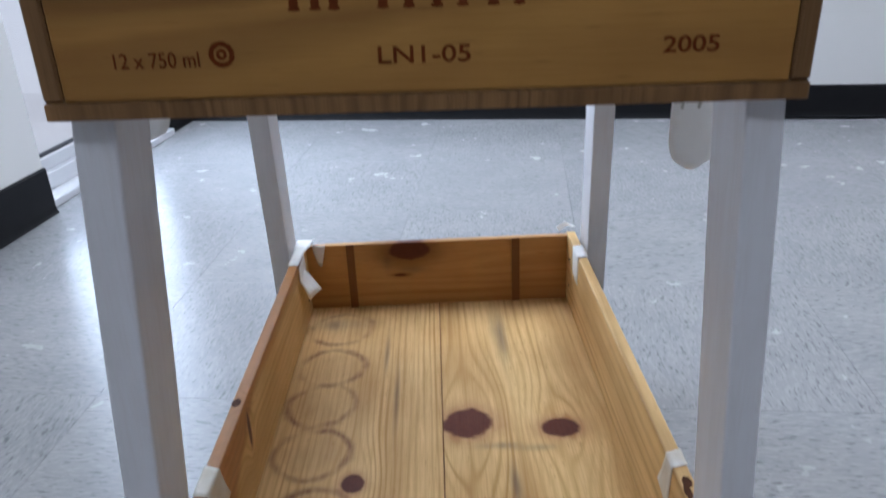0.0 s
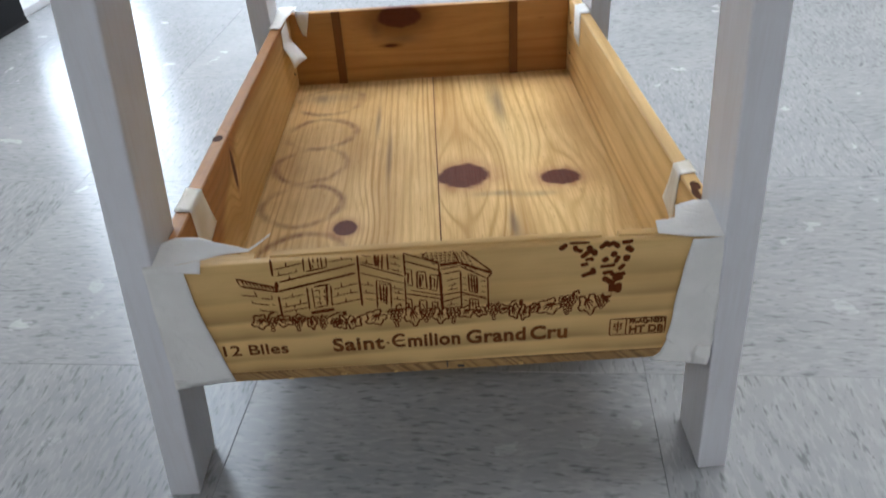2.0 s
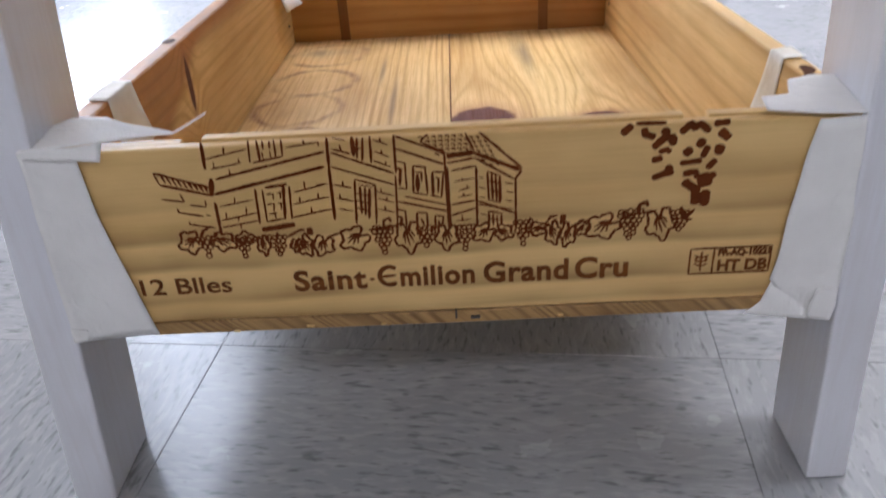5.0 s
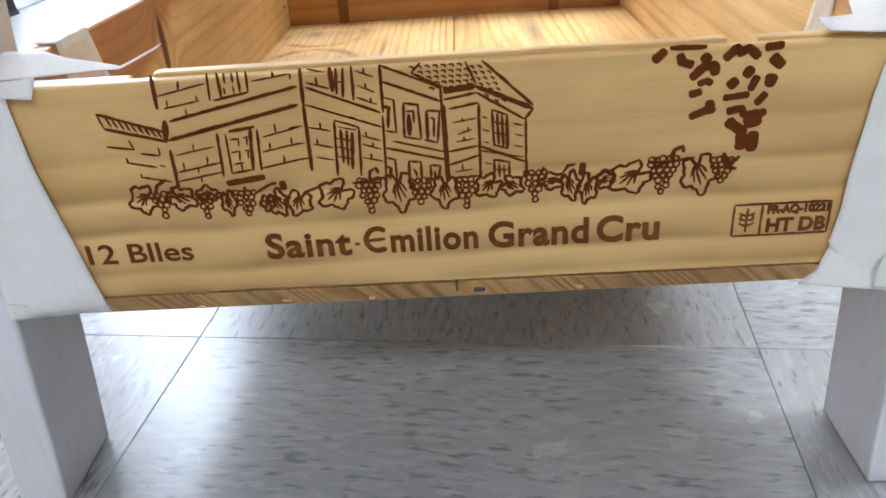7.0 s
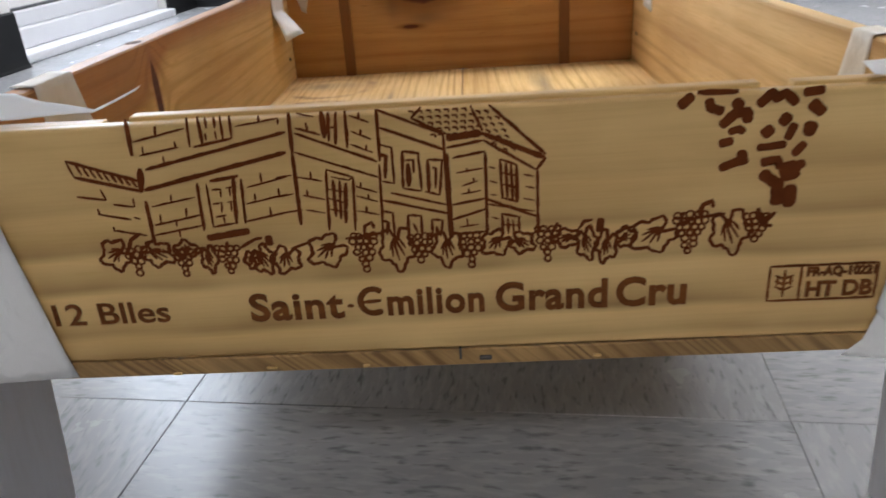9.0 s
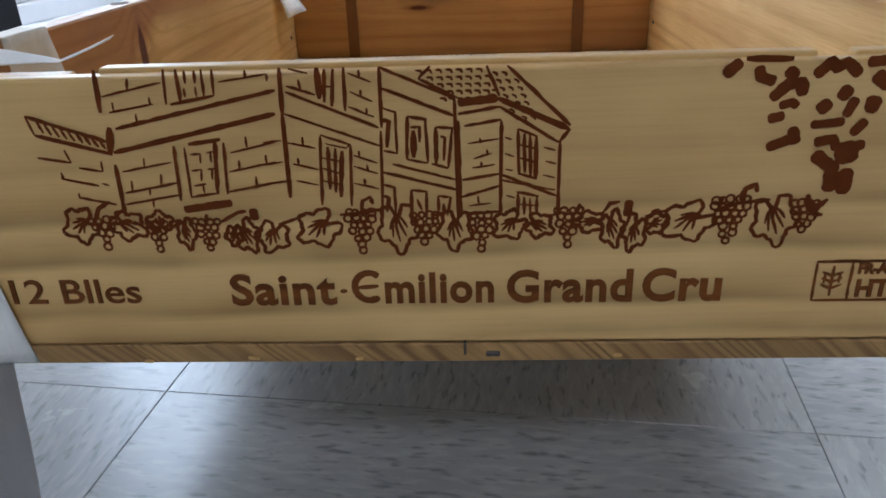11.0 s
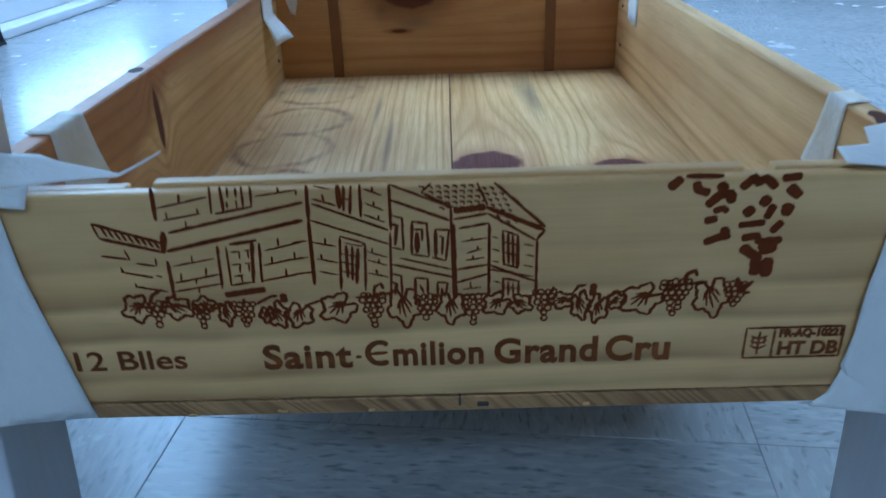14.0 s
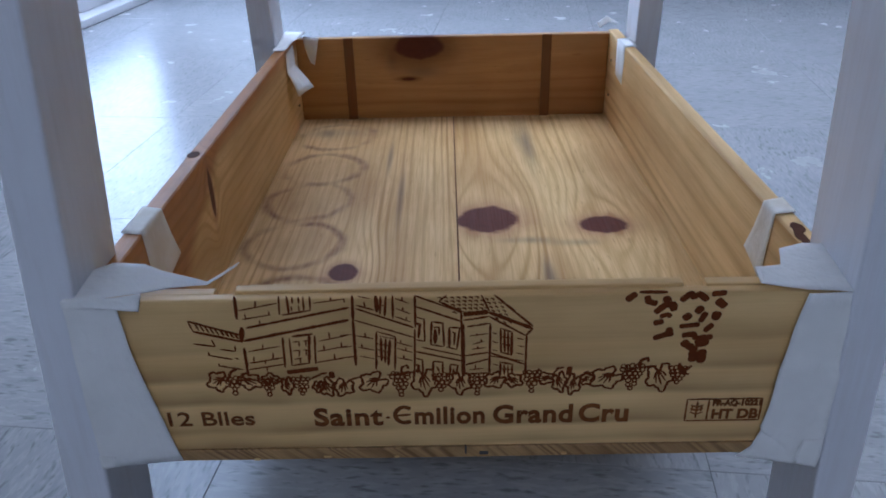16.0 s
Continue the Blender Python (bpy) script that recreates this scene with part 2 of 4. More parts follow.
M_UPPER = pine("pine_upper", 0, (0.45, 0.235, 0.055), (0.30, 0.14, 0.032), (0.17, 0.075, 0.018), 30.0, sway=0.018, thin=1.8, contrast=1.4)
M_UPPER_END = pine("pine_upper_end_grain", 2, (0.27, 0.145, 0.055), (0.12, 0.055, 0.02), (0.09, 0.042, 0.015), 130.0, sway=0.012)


def burnt():
    g = Graph("burnt_brand", 0.7)
    g.bsdf.inputs["Specular IOR Level"].default_value = 0.15
    n = g.noise(g.coords(), 220.0, 3.0)
    return g.finish(g.mix(n, (0.085, 0.017, 0.002), (0.185, 0.043, 0.006)), n, 0.3, 0.0003)


def scorched():
    """Lettering burnt less deeply, with the growth lines showing through."""
    g = Graph("scorched_lettering", 0.7)
    g.bsdf.inputs["Specular IOR Level"].default_value = 0.15
    p = g.coords()
    n = g.noise(g.scaled(p, (8.0, 8.0, 150.0)), 1.0, 3.0)
    f = g.noise(p, 260.0, 3.0)
    return g.finish(g.mix(g.ramp(n, (0.35, 0.0), (0.65, 1.0)), g.mix(f, (0.19, 0.060, 0.012), (0.25, 0.085, 0.018)), (0.10, 0.028, 0.006)), f, 0.3, 0.0003)


def whitewash():
    """White paint brushed thinly over bare timber, with the grain showing."""
    g = Graph("white_washed_timber", 0.5)
    p = g.shifted(g.coords())
    x, y, z = g.xyz(p)
    fibre = g.noise(g.vec(g.math("MULTIPLY", x, 260.0), g.math("MULTIPLY", y, 260.0), g.math("MULTIPLY", z, 6.0)), 1.0, 3.0, 0.65)
    patch = g.noise(g.vec(x, y, g.math("MULTIPLY", z, 0.4)), 34.0, 3.0)
    col = g.mix(g.ramp(fibre, (0.45, 0.0), (0.8, 0.45)), (0.74, 0.75, 0.79), (0.62, 0.60, 0.60))
    col = g.mix(g.math("MULTIPLY", g.ramp(patch, (0.45, 0.0), (0.8, 1.0)), 0.35), col, (0.58, 0.55, 0.54))
    return g.finish(col, fibre, 0.35, 0.0006)


def masking_tape(name="masking_tape", a=(0.86, 0.855, 0.83), b=(0.76, 0.755, 0.73)):
    g = Graph(name, 0.62)
    p = g.coords()
    crepe = g.noise(g.scaled(p, (500.0, 500.0, 120.0)), 1.0, 2.0)
    blot = g.noise(p, 30.0, 3.0)
    col = g.mix(g.ramp(blot, (0.4, 0.0), (0.75, 1.0)), a, b)
    g.bsdf.inputs["Subsurface Weight"].default_value = 0.0
    return g.finish(col, g.math("ADD", g.math("MULTIPLY", crepe, 0.6), g.math("ADD", g.math("MULTIPLY", blot, 2.0), g.math("MULTIPLY", g.noise(p, 95.0, 3.0, 0.5, 1.5), 2.0))), 0.5, 0.0009)


def vinyl_tile(lengthwise):
    """Grey composition tile with streaks all in one direction, waxed and scuffed."""
    g = Graph("vinyl_tile_lengthwise" if lengthwise else "vinyl_tile_crosswise", 0.25)
    p = g.shifted(g.coords())
    x, y, z = g.xyz(p)
    a, b = (x, y) if lengthwise else (y, x)
    q = g.vec(g.math("MULTIPLY", a, 0.25), b, z)
    warp = g.noise(p, 9.0, 2.0)
    q2 = g.vec(g.math("MULTIPLY", a, 0.27), g.math("ADD", b, g.math("MULTIPLY", warp, 0.02)), z)
    pale = g.noise(q2, 260.0, 2.5, 0.5)
    dark = g.noise(q2, 270.0, 2.5, 0.5)
    blot = g.noise(q2, 40.0, 2.0)
    tiny = g.noise(q, 420.0, 1.0)
    rnd = g.node("ObjectInfo").outputs["Random"]
    col = g.mix(g.ramp(warp, (0.3, 0.0), (0.7, 1.0)), (0.255, 0.262, 0.275), (0.305, 0.309, 0.318))
    col = g.mix(g.math("MULTIPLY", rnd, 0.25), col, (0.34, 0.34, 0.34))
    col = g.mix(g.ramp(blot, (0.5, 0.0), (0.8, 0.3)), col, (0.205, 0.21, 0.22))
    col = g.mix(g.ramp(pale, (0.48, 0.0), (0.62, 0.34)), col, (0.42, 0.42, 0.42))
    col = g.mix(g.ramp(dark, (0.57, 0.0), (0.72, 0.62)), col, (0.09, 0.09, 0.10))
    col = g.mix(g.ramp(tiny, (0.68, 0.0), (0.77, 0.5)), col, (0.11, 0.105, 0.105))
    scuff = g.noise(p, 18.0, 4.0)
    rough = g.ramp(scuff, (0.3, 0.24), (0.75, 0.28))
    wave = g.noise(p, 6.0, 2.0)
    return g.finish(col, g.math("ADD", g.math("MULTIPLY", g.noise(p, 260.0, 2.0), 0.04), wave), 0.06, 0.0008, rough)


def plaster():
    g = Graph("wall_paint", 0.6)
    p = g.coords()
    n, f = g.noise(p, 2.5, 3.0), g.noise(p, 180.0, 3.0)
    return g.finish(g.mix(n, (0.83, 0.82, 0.79), (0.78, 0.775, 0.75)), f, 0.25, 0.0008)


def plain(name, a, b, rough, scale=40.0, metal=0.0, bump=0.1, sheen=0.5):
    g = Graph(name, rough, metal)
    g.bsdf.inputs["Specular IOR Level"].default_value = sheen
    n = g.noise(g.coords(), scale, 4.0)
    return g.finish(g.mix(n, a, b), n, bump, 0.0008)


M_BURNT, M_SCORCH = burnt(), scorched()
M_LEG, M_TAPE = whitewash(), masking_tape()
M_TAPE_THIN = masking_tape("thin_masking_tape", (0.80, 0.77, 0.70), (0.66, 0.59, 0.46))
M_TILE_A, M_TILE_B = vinyl_tile(True), vinyl_tile(False)
M_WALL = plaster()
M_BASE = plain("black_vinyl", (0.006, 0.006, 0.007), (0.012, 0.012, 0.013), 0.55, 30.0, sheen=0.2)
M_JOINT = plain("joint_grime", (0.16, 0.16, 0.16), (0.32, 0.315, 0.31), 0.8, 12.0)
M_CEIL = plain("ceiling_board", (0.26, 0.26, 0.25), (0.22, 0.22, 0.215), 0.8, 120.0)
M_WALL_PALE = plain("pale_wall_paint", (0.55, 0.545, 0.53), (0.50, 0.495, 0.48), 0.7, 3.0)
M_FRAME = plain("white_frame_enamel", (0.72, 0.73, 0.75), (0.64, 0.65, 0.68), 0.35, 25.0)
M_GASKET = plain("rubber_gasket", (0.05, 0.05, 0.055), (0.08, 0.08, 0.085), 0.6)
M_PAPER = plain("white_paper", (0.92, 0.92, 0.90), (0.86, 0.86, 0.84), 0.7, 50.0)
M_STRING = plain("cotton_string", (0.55, 0.54, 0.48), (0.42, 0.41, 0.36), 0.8, 300.0)
M_PAVING = plain("concrete_paving", (0.62, 0.61, 0.60), (0.52, 0.51, 0.50), 0.85, 8.0)
M_NAIL = plain("dark_nail", (0.05, 0.045, 0.04), (0.10, 0.09, 0.08), 0.5, 200.0, 0.6)
M_KNOT = plain("knot_wood", (0.055, 0.022, 0.011), (0.12, 0.050, 0.024), 0.7, 160.0, sheen=0.1)
M_STEEL = plain("brushed_metal", (0.55, 0.55, 0.56), (0.45, 0.45, 0.46), 0.35, 80.0, 0.9)


def glass():
    g = Graph("window_glass", 0.02)
    g.bsdf.inputs["Transmission Weight"].default_value = 1.0
    g.bsdf.inputs["IOR"].default_value = 1.45
    return g.finish((0.97, 0.98, 0.98))


M_GLASS = glass()


def lamp_cover():
    g = Graph("lamp_cover", 0.5)
    g.bsdf.inputs["Emission Color"].default_value = (0.97, 0.98, 1.0, 1)
    g.bsdf.inputs["Emission Strength"].default_value = LAMP
    return g.finish((0.85, 0.85, 0.85))


LAMP = 25.0
M_LAMP = lamp_cover()

# ---------------------------------------------------------------- mesh helpers


def mesh_of(name, bm, material, smooth=False):
    me = bpy.data.meshes.new(name)
    bm.normal_update()
    bm.to_mesh(me)
    bm.free()
    me.materials.append(material)
    if smooth:
        for f in me.polygons:
            f.use_smooth = True
    return me


def part(name, bm, material, parent, label="", m=None, smooth=False):
    ob = new(name, mesh_of(name, bm, material, smooth))
    ob.parent = parent
    if m is not None:
        ob.matrix_local = m
    if label:
        tagged(ob, label)
    return ob


def thing(name, label, category, m=None, group="", kind=""):
    ob = new(name)
    ob.empty_display_size = 0.05
    ob.matrix_world = m or Matrix()
    return tagged(ob, label, category, group, kind)


def box(x0, x1, y0, y1, z0, z1, bevel=0.0, segments=1, bm=None):
    bm2 = bmesh.new()
    bmesh.ops.create_cube(bm2, size=1.0)
    for v in bm2.verts:
        v.co = Vector((x0 + (v.co.x + 0.5) * (x1 - x0), y0 + (v.co.y + 0.5) * (y1 - y0), z0 + (v.co.z + 0.5) * (z1 - z0)))
    if bevel:
        bmesh.ops.bevel(bm2, geom=bm2.edges[:], offset=bevel, segments=segments, affect="EDGES", profile=0.5)
    if bm is None:
        return bm2
    tmp = bpy.data.meshes.new("tmp")
    bm2.to_mesh(tmp)
    bm2.free()
    bm.from_mesh(tmp)
    bpy.data.meshes.remove(tmp)
    return bm


def roughened(bm, cuts, amount, scale=25.0, seed=0.0):
    """Cuts a board finer and moves its surface by a hair, as sawn timber is."""
    bmesh.ops.subdivide_edges(bm, edges=bm.edges[:], cuts=cuts, use_grid_fill=True)
    for v in bm.verts:
        v.co += amount * noise.noise_vector(v.co * scale + Vector((seed, seed * 1.7, 0)))
    return bm


def sheet(rows, thick=0.0004):
    """A thin sheet over a grid of points, given as rows."""
    bm = bmesh.new()
    grid = [[bm.verts.new(p) for p in row] for row in rows]
    for a, b in zip(grid, grid[1:]):
        for i in range(len(a) - 1):
            bm.faces.new((a[i], a[i + 1], b[i + 1], b[i]))
    bmesh.ops.recalc_face_normals(bm, faces=bm.faces[:])
    bmesh.ops.solidify(bm, geom=bm.faces[:], thickness=thick)
    return bm


def ruled(p, q, n=10, m=6, wave=0.0, seed=0.0):
    """Rows of points between two polylines p and q, crumpled by wave."""
    def along(poly, t):
        t *= len(poly) - 1
        i = min(int(t), len(poly) - 2)
        return Vector(poly[i]).lerp(Vector(poly[i + 1]), t - i)
    rows = []
    for i in range(n + 1):
        a, b = along(p, i / n), along(q, i / n)
        rows.append([a.lerp(b, j / m) + wave * noise.noise_vector(a.lerp(b, j / m) * 55 + Vector((seed, 0, seed))) for j in range(m + 1)])
    return rows


def text_mesh(name, words, size, parent, x, z, y, material, width=None, bold=0.0, thick=0.0002, label="", space=1.0):
    """Lettering burnt into a board that faces -y; x, z: its lower left corner."""
    cu = bpy.data.curves.new(name, "FONT")
    cu.body, cu.size, cu.offset, cu.extrude, cu.resolution_u = words, size, bold, thick, 4
    cu.space_character = space
    tmp = bpy.data.objects.new("tmp", cu)
    scene.collection.objects.link(tmp)
    bpy.context.view_layer.update()
    me = bpy.data.meshes.new_from_object(tmp.evaluated_get(bpy.context.evaluated_depsgraph_get()))
    bpy.data.objects.remove(tmp)
    bpy.data.curves.remove(cu)
    xs = [v.co.x for v in me.vertices]
    lo, hi = min(xs), max(xs)
    k = width / (hi - lo) if width else 1.0
    for v in me.vertices:
        v.co = Vector((x + (v.co.x - lo) * k, y - v.co.z, z + v.co.y))
    me.name = name
    me.materials.clear()
    me.materials.append(material)
    ob = new(name, me)
    ob.parent = parent
    if label:
        tagged(ob, label)
    return ob


class Ink:
    """Strokes burnt into a board that faces -y, in millimetres across and up."""

    def __init__(self, y):
        self.bm, self.y, self.count = bmesh.new(), y, 0

    def stroke(self, width, *xz, closed=False):
        pts = [Vector((xz[i], xz[i + 1])) for i in range(0, len(xz), 2)]
        if closed:
            pts.append(pts[0])
        fine = []
        for a, b in zip(pts, pts[1:]):
            n = max(2, int((b - a).length / (0.4 if width > 1.6 else 2.0)))
            fine += [a.lerp(b, i / n) for i in range(n)]
        fine.append(pts[-1])
        self.count += 1
        left, right = [], []
        n = len(fine)
        wide = width > 1.6
        if wide:  # round ends, a little past the points given
            run = [0.0]
            for a, b in zip(fine, fine[1:]):
                run.append(run[-1] + (b - a).length)
        y = self.y - 0.00003 * (self.count % 5)
        for i, p in enumerate(fine):
            d = (fine[min(i + 1, n - 1)] - fine[max(i - 1, 0)])
            d = d.normalized() if d.length else Vector((1, 0))
            side = Vector((-d.y, d.x))
            jit = noise.noise(Vector((p.x * 0.6, p.y * 0.6, self.count * 1.7)))
            w = (0.64 if width > 1.6 else 0.68) * width * (1.0 + (0.2 if width > 1.6 else 0.35) * jit)
            if wide:
                cap = min(0.55 * width, 0.5 * run[-1])
                d = min(run[i], run[-1] - run[i]) + 0.12 * cap
                if d < cap:
                    w *= math.sqrt(1 - (1 - d / cap) ** 2)
            elif (i == 0 or i == n - 1) and not closed:
                w *= 0.55
            p = p + side * 0.12 * jit
            left.append(self.bm.verts.new(((p + side * w).x / 1000, y, (p + side * w).y / 1000)))
            right.append(self.bm.verts.new(((p - side * w).x / 1000, y, (p - side * w).y / 1000)))
        for i in range(n - 1):
            self.bm.faces.new((left[i], left[i + 1], right[i + 1], right[i]))

    def ring(self, x, z, r, width, n=9):
        xz = []
        for i in range(n):
            xz += [x + r * math.cos(6.2832 * i / n), z + r * math.sin(6.2832 * i / n)]
        self.stroke(width, *xz, closed=True)


# ---------------------------------------------------------------- room shell
def room_part(name, bm, mat, label, category="", m=ROOM):
    ob = new(name, mesh_of(name, bm, mat))
    ob.matrix_world = m
    return tagged(ob, label, category or name.split("_")[0], kind="structure")


WIN0, WIN1, WINTOP = -0.735, -0.150, 2.05   # opening in the left wall, along v
bm = box(-0.12, 0, -9.0, WIN0, 0, CEIL)
box(-0.155, -0.035, WIN1, 0.0, 0, CEIL, bm=bm)
box(-0.12, 0, WIN0, WIN1, WINTOP, CEIL, bm=bm)
room_part("wall_west", bm, M_WALL, "white painted wall with a tall glazed opening", "wall")
room_part("wall_north", box(-0.155, 8.0, 0.0, 0.12, 0, CEIL), M_WALL, "plain white painted wall above a black base", "wall")
room_part("wall_east", box(8.0, 8.12, -9.0, 0.12, 0, CEIL), M_WALL_PALE, "plain pale painted wall", "wall")
room_part("wall_south", box(-0.12, 8.12, -9.12, -9.0, 0, CEIL), M_WALL_PALE, "plain pale painted wall", "wall")
# ceiling is out of view; its dark tone holds back bounced light
room_part("ceiling", box(-0.155, 8.12, -9.12, 0.12, CEIL, CEIL + 0.1), M_CEIL, "unseen grey ceiling", "ceiling")
room_part("floor", box(-0.155, 8.12, -9.12, 0.12, -0.12, -0.0045), M_JOINT, "grey vinyl tile floor with dirty joints", "floor")


def base_strip(length, h=0.097, t=0.007, toe=0.011):
    """Coved base: a thin upright strip with a rounded top and a toe that curves out to the floor. Runs along x, faces -y."""
    prof = [(0, 0), (-toe, 0), (-toe, 0.002), (-toe * 0.8, 0.006), (-t, 0.016), (-t, h - 0.003), (-t * 0.6, h), (0, h)]
    bm = bmesh.new()
    n = max(2, int(length / 0.1))
    rings = [[bm.verts.new((length * i / n, y + 0.0008 * noise.noise(Vector((i * 0.4, z * 9, 2))), z)) for y, z in prof] for i in range(n + 1)]
    for a, b in zip(rings, rings[1:]):
        for i in range(len(prof)):
            j = (i + 1) % len(prof)
            bm.faces.new((a[i], b[i], b[j], a[j]))
    bm.faces.new(rings[0])
    bm.faces.new(rings[-1][::-1])
    bmesh.ops.recalc_face_normals(bm, faces=bm.faces[:])
    return bm


room_part("baseboard_north", base_strip(8.035, 0.085), M_BASE, "black vinyl cove base along the wall", "baseboard", ROOM @ pose(-0.035, 0, 0))
room_part("baseboard_west", base_strip(9.0 + WIN0), M_BASE, "black vinyl cove base along the wall", "baseboard", ROOM @ pose(0, -9.0, 0, 0, 0, 90))
room_part("baseboard_jamb", base_strip(-WIN1, 0.085), M_BASE, "short black vinyl cove base beside the glazing", "baseboard", ROOM @ pose(-0.035, WIN1, 0, 0, 0, 90))
room_part("baseboard_east", base_strip(9.0), M_BASE, "black vinyl cove base along the wall", "baseboard", ROOM @ pose(8.0, 0, 0, 0, 0, -90))
room_part("baseboard_south", base_strip(8.0), M_BASE, "black vinyl cove base along the wall", "baseboard", ROOM @ pose(8.0, -9.0, 0, 0, 0, 180))

# tall glazed opening: outer frame, inner sash, glass, threshold
win = thing("window_1", "tall white-framed glazed panel reaching the floor", "window", ROOM, kind="structure")
UF = -0.115
part("threshold", box(UF, -0.012, WIN0, WIN1, 0.0, 0.018, 0.002), M_FRAME, win)
part("bottom_rail", box(UF, UF + 0.060, WIN0, WIN1, 0.018, 0.055, 0.002), M_FRAME, win)
part("top_rail", box(UF, UF + 0.060, WIN0, WIN1, WINTOP - 0.05, WINTOP, 0.002), M_FRAME, win)
part("stile", box(UF, UF + 0.060, WIN0, WIN0 + 0.035, 0.055, WINTOP - 0.05, 0.002), M_FRAME, win)
part("stile", box(UF, UF + 0.060, WIN1 - 0.035, WIN1, 0.055, WINTOP - 0.05, 0.002), M_FRAME, win)
part("sash_rail", box(UF + 0.012, UF + 0.046, WIN0 + 0.035, WIN1 - 0.035, 0.055, 0.085, 0.003), M_FRAME, win)
part("gasket", box(UF + 0.022, UF + 0.040, WIN0 + 0.035, WIN1 - 0.035, 0.085, 0.089), M_GASKET, win)
pane = part("pane", box(UF + 0.027, UF + 0.033, WIN0 + 0.035, WIN1 - 0.035, 0.089, WINTOP - 0.05), M_GLASS, win)
pane.visible_shadow = False
part("latch", box(UF + 0.060, UF + 0.075, WIN1 - 0.06, WIN1 - 0.035, 0.10, 0.16, 0.003), M_STEEL, win, "small metal latch plate")

tagged(new("ground", mesh_of("ground", box(-400, 400, -400, 400, -0.40, -0.13), M_PAVING)), "pale concrete paving outside the glass", "ground", kind="structure")

# ceiling lamps
lamp_a = thing("ceiling_light", "flat unseen grey ceiling light panel, lit", "ceiling light", ROOM @ pose(1.0, -0.45, CEIL, 0, 0, 90), "lights in the ceiling")
fr = box(-0.32, 0.32, -0.62, 0.62, -0.03, 0.0, 0.004)
part("frame", fr, M_FRAME, lamp_a)
part("diffuser", box(-0.29, 0.29, -0.59, 0.59, -0.036, -0.030), M_LAMP, lamp_a)
copy_thing(lamp_a, ROOM @ pose(2.7, -1.1, CEIL, 0, 0, 90))
copy_thing(lamp_a, ROOM @ pose(1.6, -4.3, CEIL, 0, 0, 90))

# ---------------------------------------------------------------- legs
def leg(x_foot, y_foot, x_top, y_top, z_top, w=0.0222, d=0.046):
    """A straight bar with its outer front corner at the given foot and top points; cut level at both ends."""
    bm = bmesh.new()
    bmesh.ops.create_cube(bm, size=1.0)
    for v in bm.verts:
        k = v.co.z + 0.5
        v.co = Vector((v.co.x * w, (v.co.y + 0.5) * d, k * z_top))
    bmesh.ops.bevel(bm, geom=bm.edges[:], offset=0.0013, segments=2, affect="EDGES", profile=0.5)
    bmesh.ops.subdivide_edges(bm, edges=[e for e in bm.edges if abs(e.verts[0].co.z - e.verts[1].co.z) > 0.2], cuts=14)
    for v in bm.verts:
        k = v.co.z / z_top
        v.co += 0.0005 * noise.noise_vector(Vector((v.co.x * 40, v.co.y * 40, v.co.z * 14 + x_foot * 99)))
        v.co.z = min(max(v.co.z, 0.0), z_top)
        v.co.x += x_foot + (x_top - x_foot) * k
        v.co.y += y_foot + (y_top - y_foot) * k
    return bm


UZ = 0.463
frame_legs = thing("table_legs", "four white-washed timber legs carrying two crates", "table")
part("leg", leg(-0.1905, -0.0135, -0.1560, 0.014, UZ, 0.0212), M_LEG, frame_legs)
part("leg", leg(0.1803, -0.0135, 0.1622, 0.0125, UZ, 0.0195), M_LEG, frame_legs)
part("leg", leg(-0.1860, 0.470, -0.1860, 0.440, UZ), M_LEG, frame_legs)
part("leg", leg(0.1835, 0.470, 0.1805, 0.440, UZ), M_LEG, frame_legs)

# ---------------------------------------------------------------- lower crate
W2, WI, DEP, BT, TOP = 0.1705, 0.1600, 0.512, 0.0085, 0.0965
crate = thing("wine_crate", "open pine wine crate with a burnt-in drawing, taped at the corners", "crate", pose(0, 0, 0.0925, -1.3, 0, 0.45))
part("floor_board", roughened(box(-W2, -0.0005, 0.0, DEP, 0.0036, BT, 0.0003), 3, 0.0001), M_FLOOR_L, crate, "pine board with bottle ring stains")
part("floor_board", roughened(box(0.0005, W2, 0.0, DEP, 0.0038, BT, 0.0003), 3, 0.0001, seed=3), M_FLOOR_R, crate, "pine board with two large dark knots")
# dark strip added below the boards, stops light leaking up through their gap
part("seam", box(-0.004, 0.004, 0.004, DEP - 0.004, BT - 0.0045, BT - 0.0022), M_GAP_SHADE, crate, "dark strip added under the boards to block light in their gap")
part("end_grain", roughened(box(-W2 + 0.001, W2 - 0.001, -0.0016, 0.0, 0.0040, 0.0104, 0.0004), 3, 0.0004), M_END, crate, "rough sawn end grain")

part("crack", box(-0.0003, 0.0006, -0.0024, -0.0010, 0.0066, 0.0108), M_NAIL, crate, "dark crack between the floor boards")
part("staple_hole", box(0.0066, 0.0110, -0.0026, -0.0010, 0.0058, 0.0076, 0.0004), M_NAIL, crate, "dark staple hole")
for x, z, w in ((-0.0685, 0.0015, 0.004), (-0.102, 0.0005, 0.003), (-0.034, 0.0008, 0.002), (0.046, 0.0018, 0.0025)):
    part("splinter", roughened(box(x, x + w, -0.0026, -0.0006, z + 0.0038, z + 0.0047, 0.0002), 1, 0.0004, 300.0), M_FRONT, crate, "pale torn splinter")

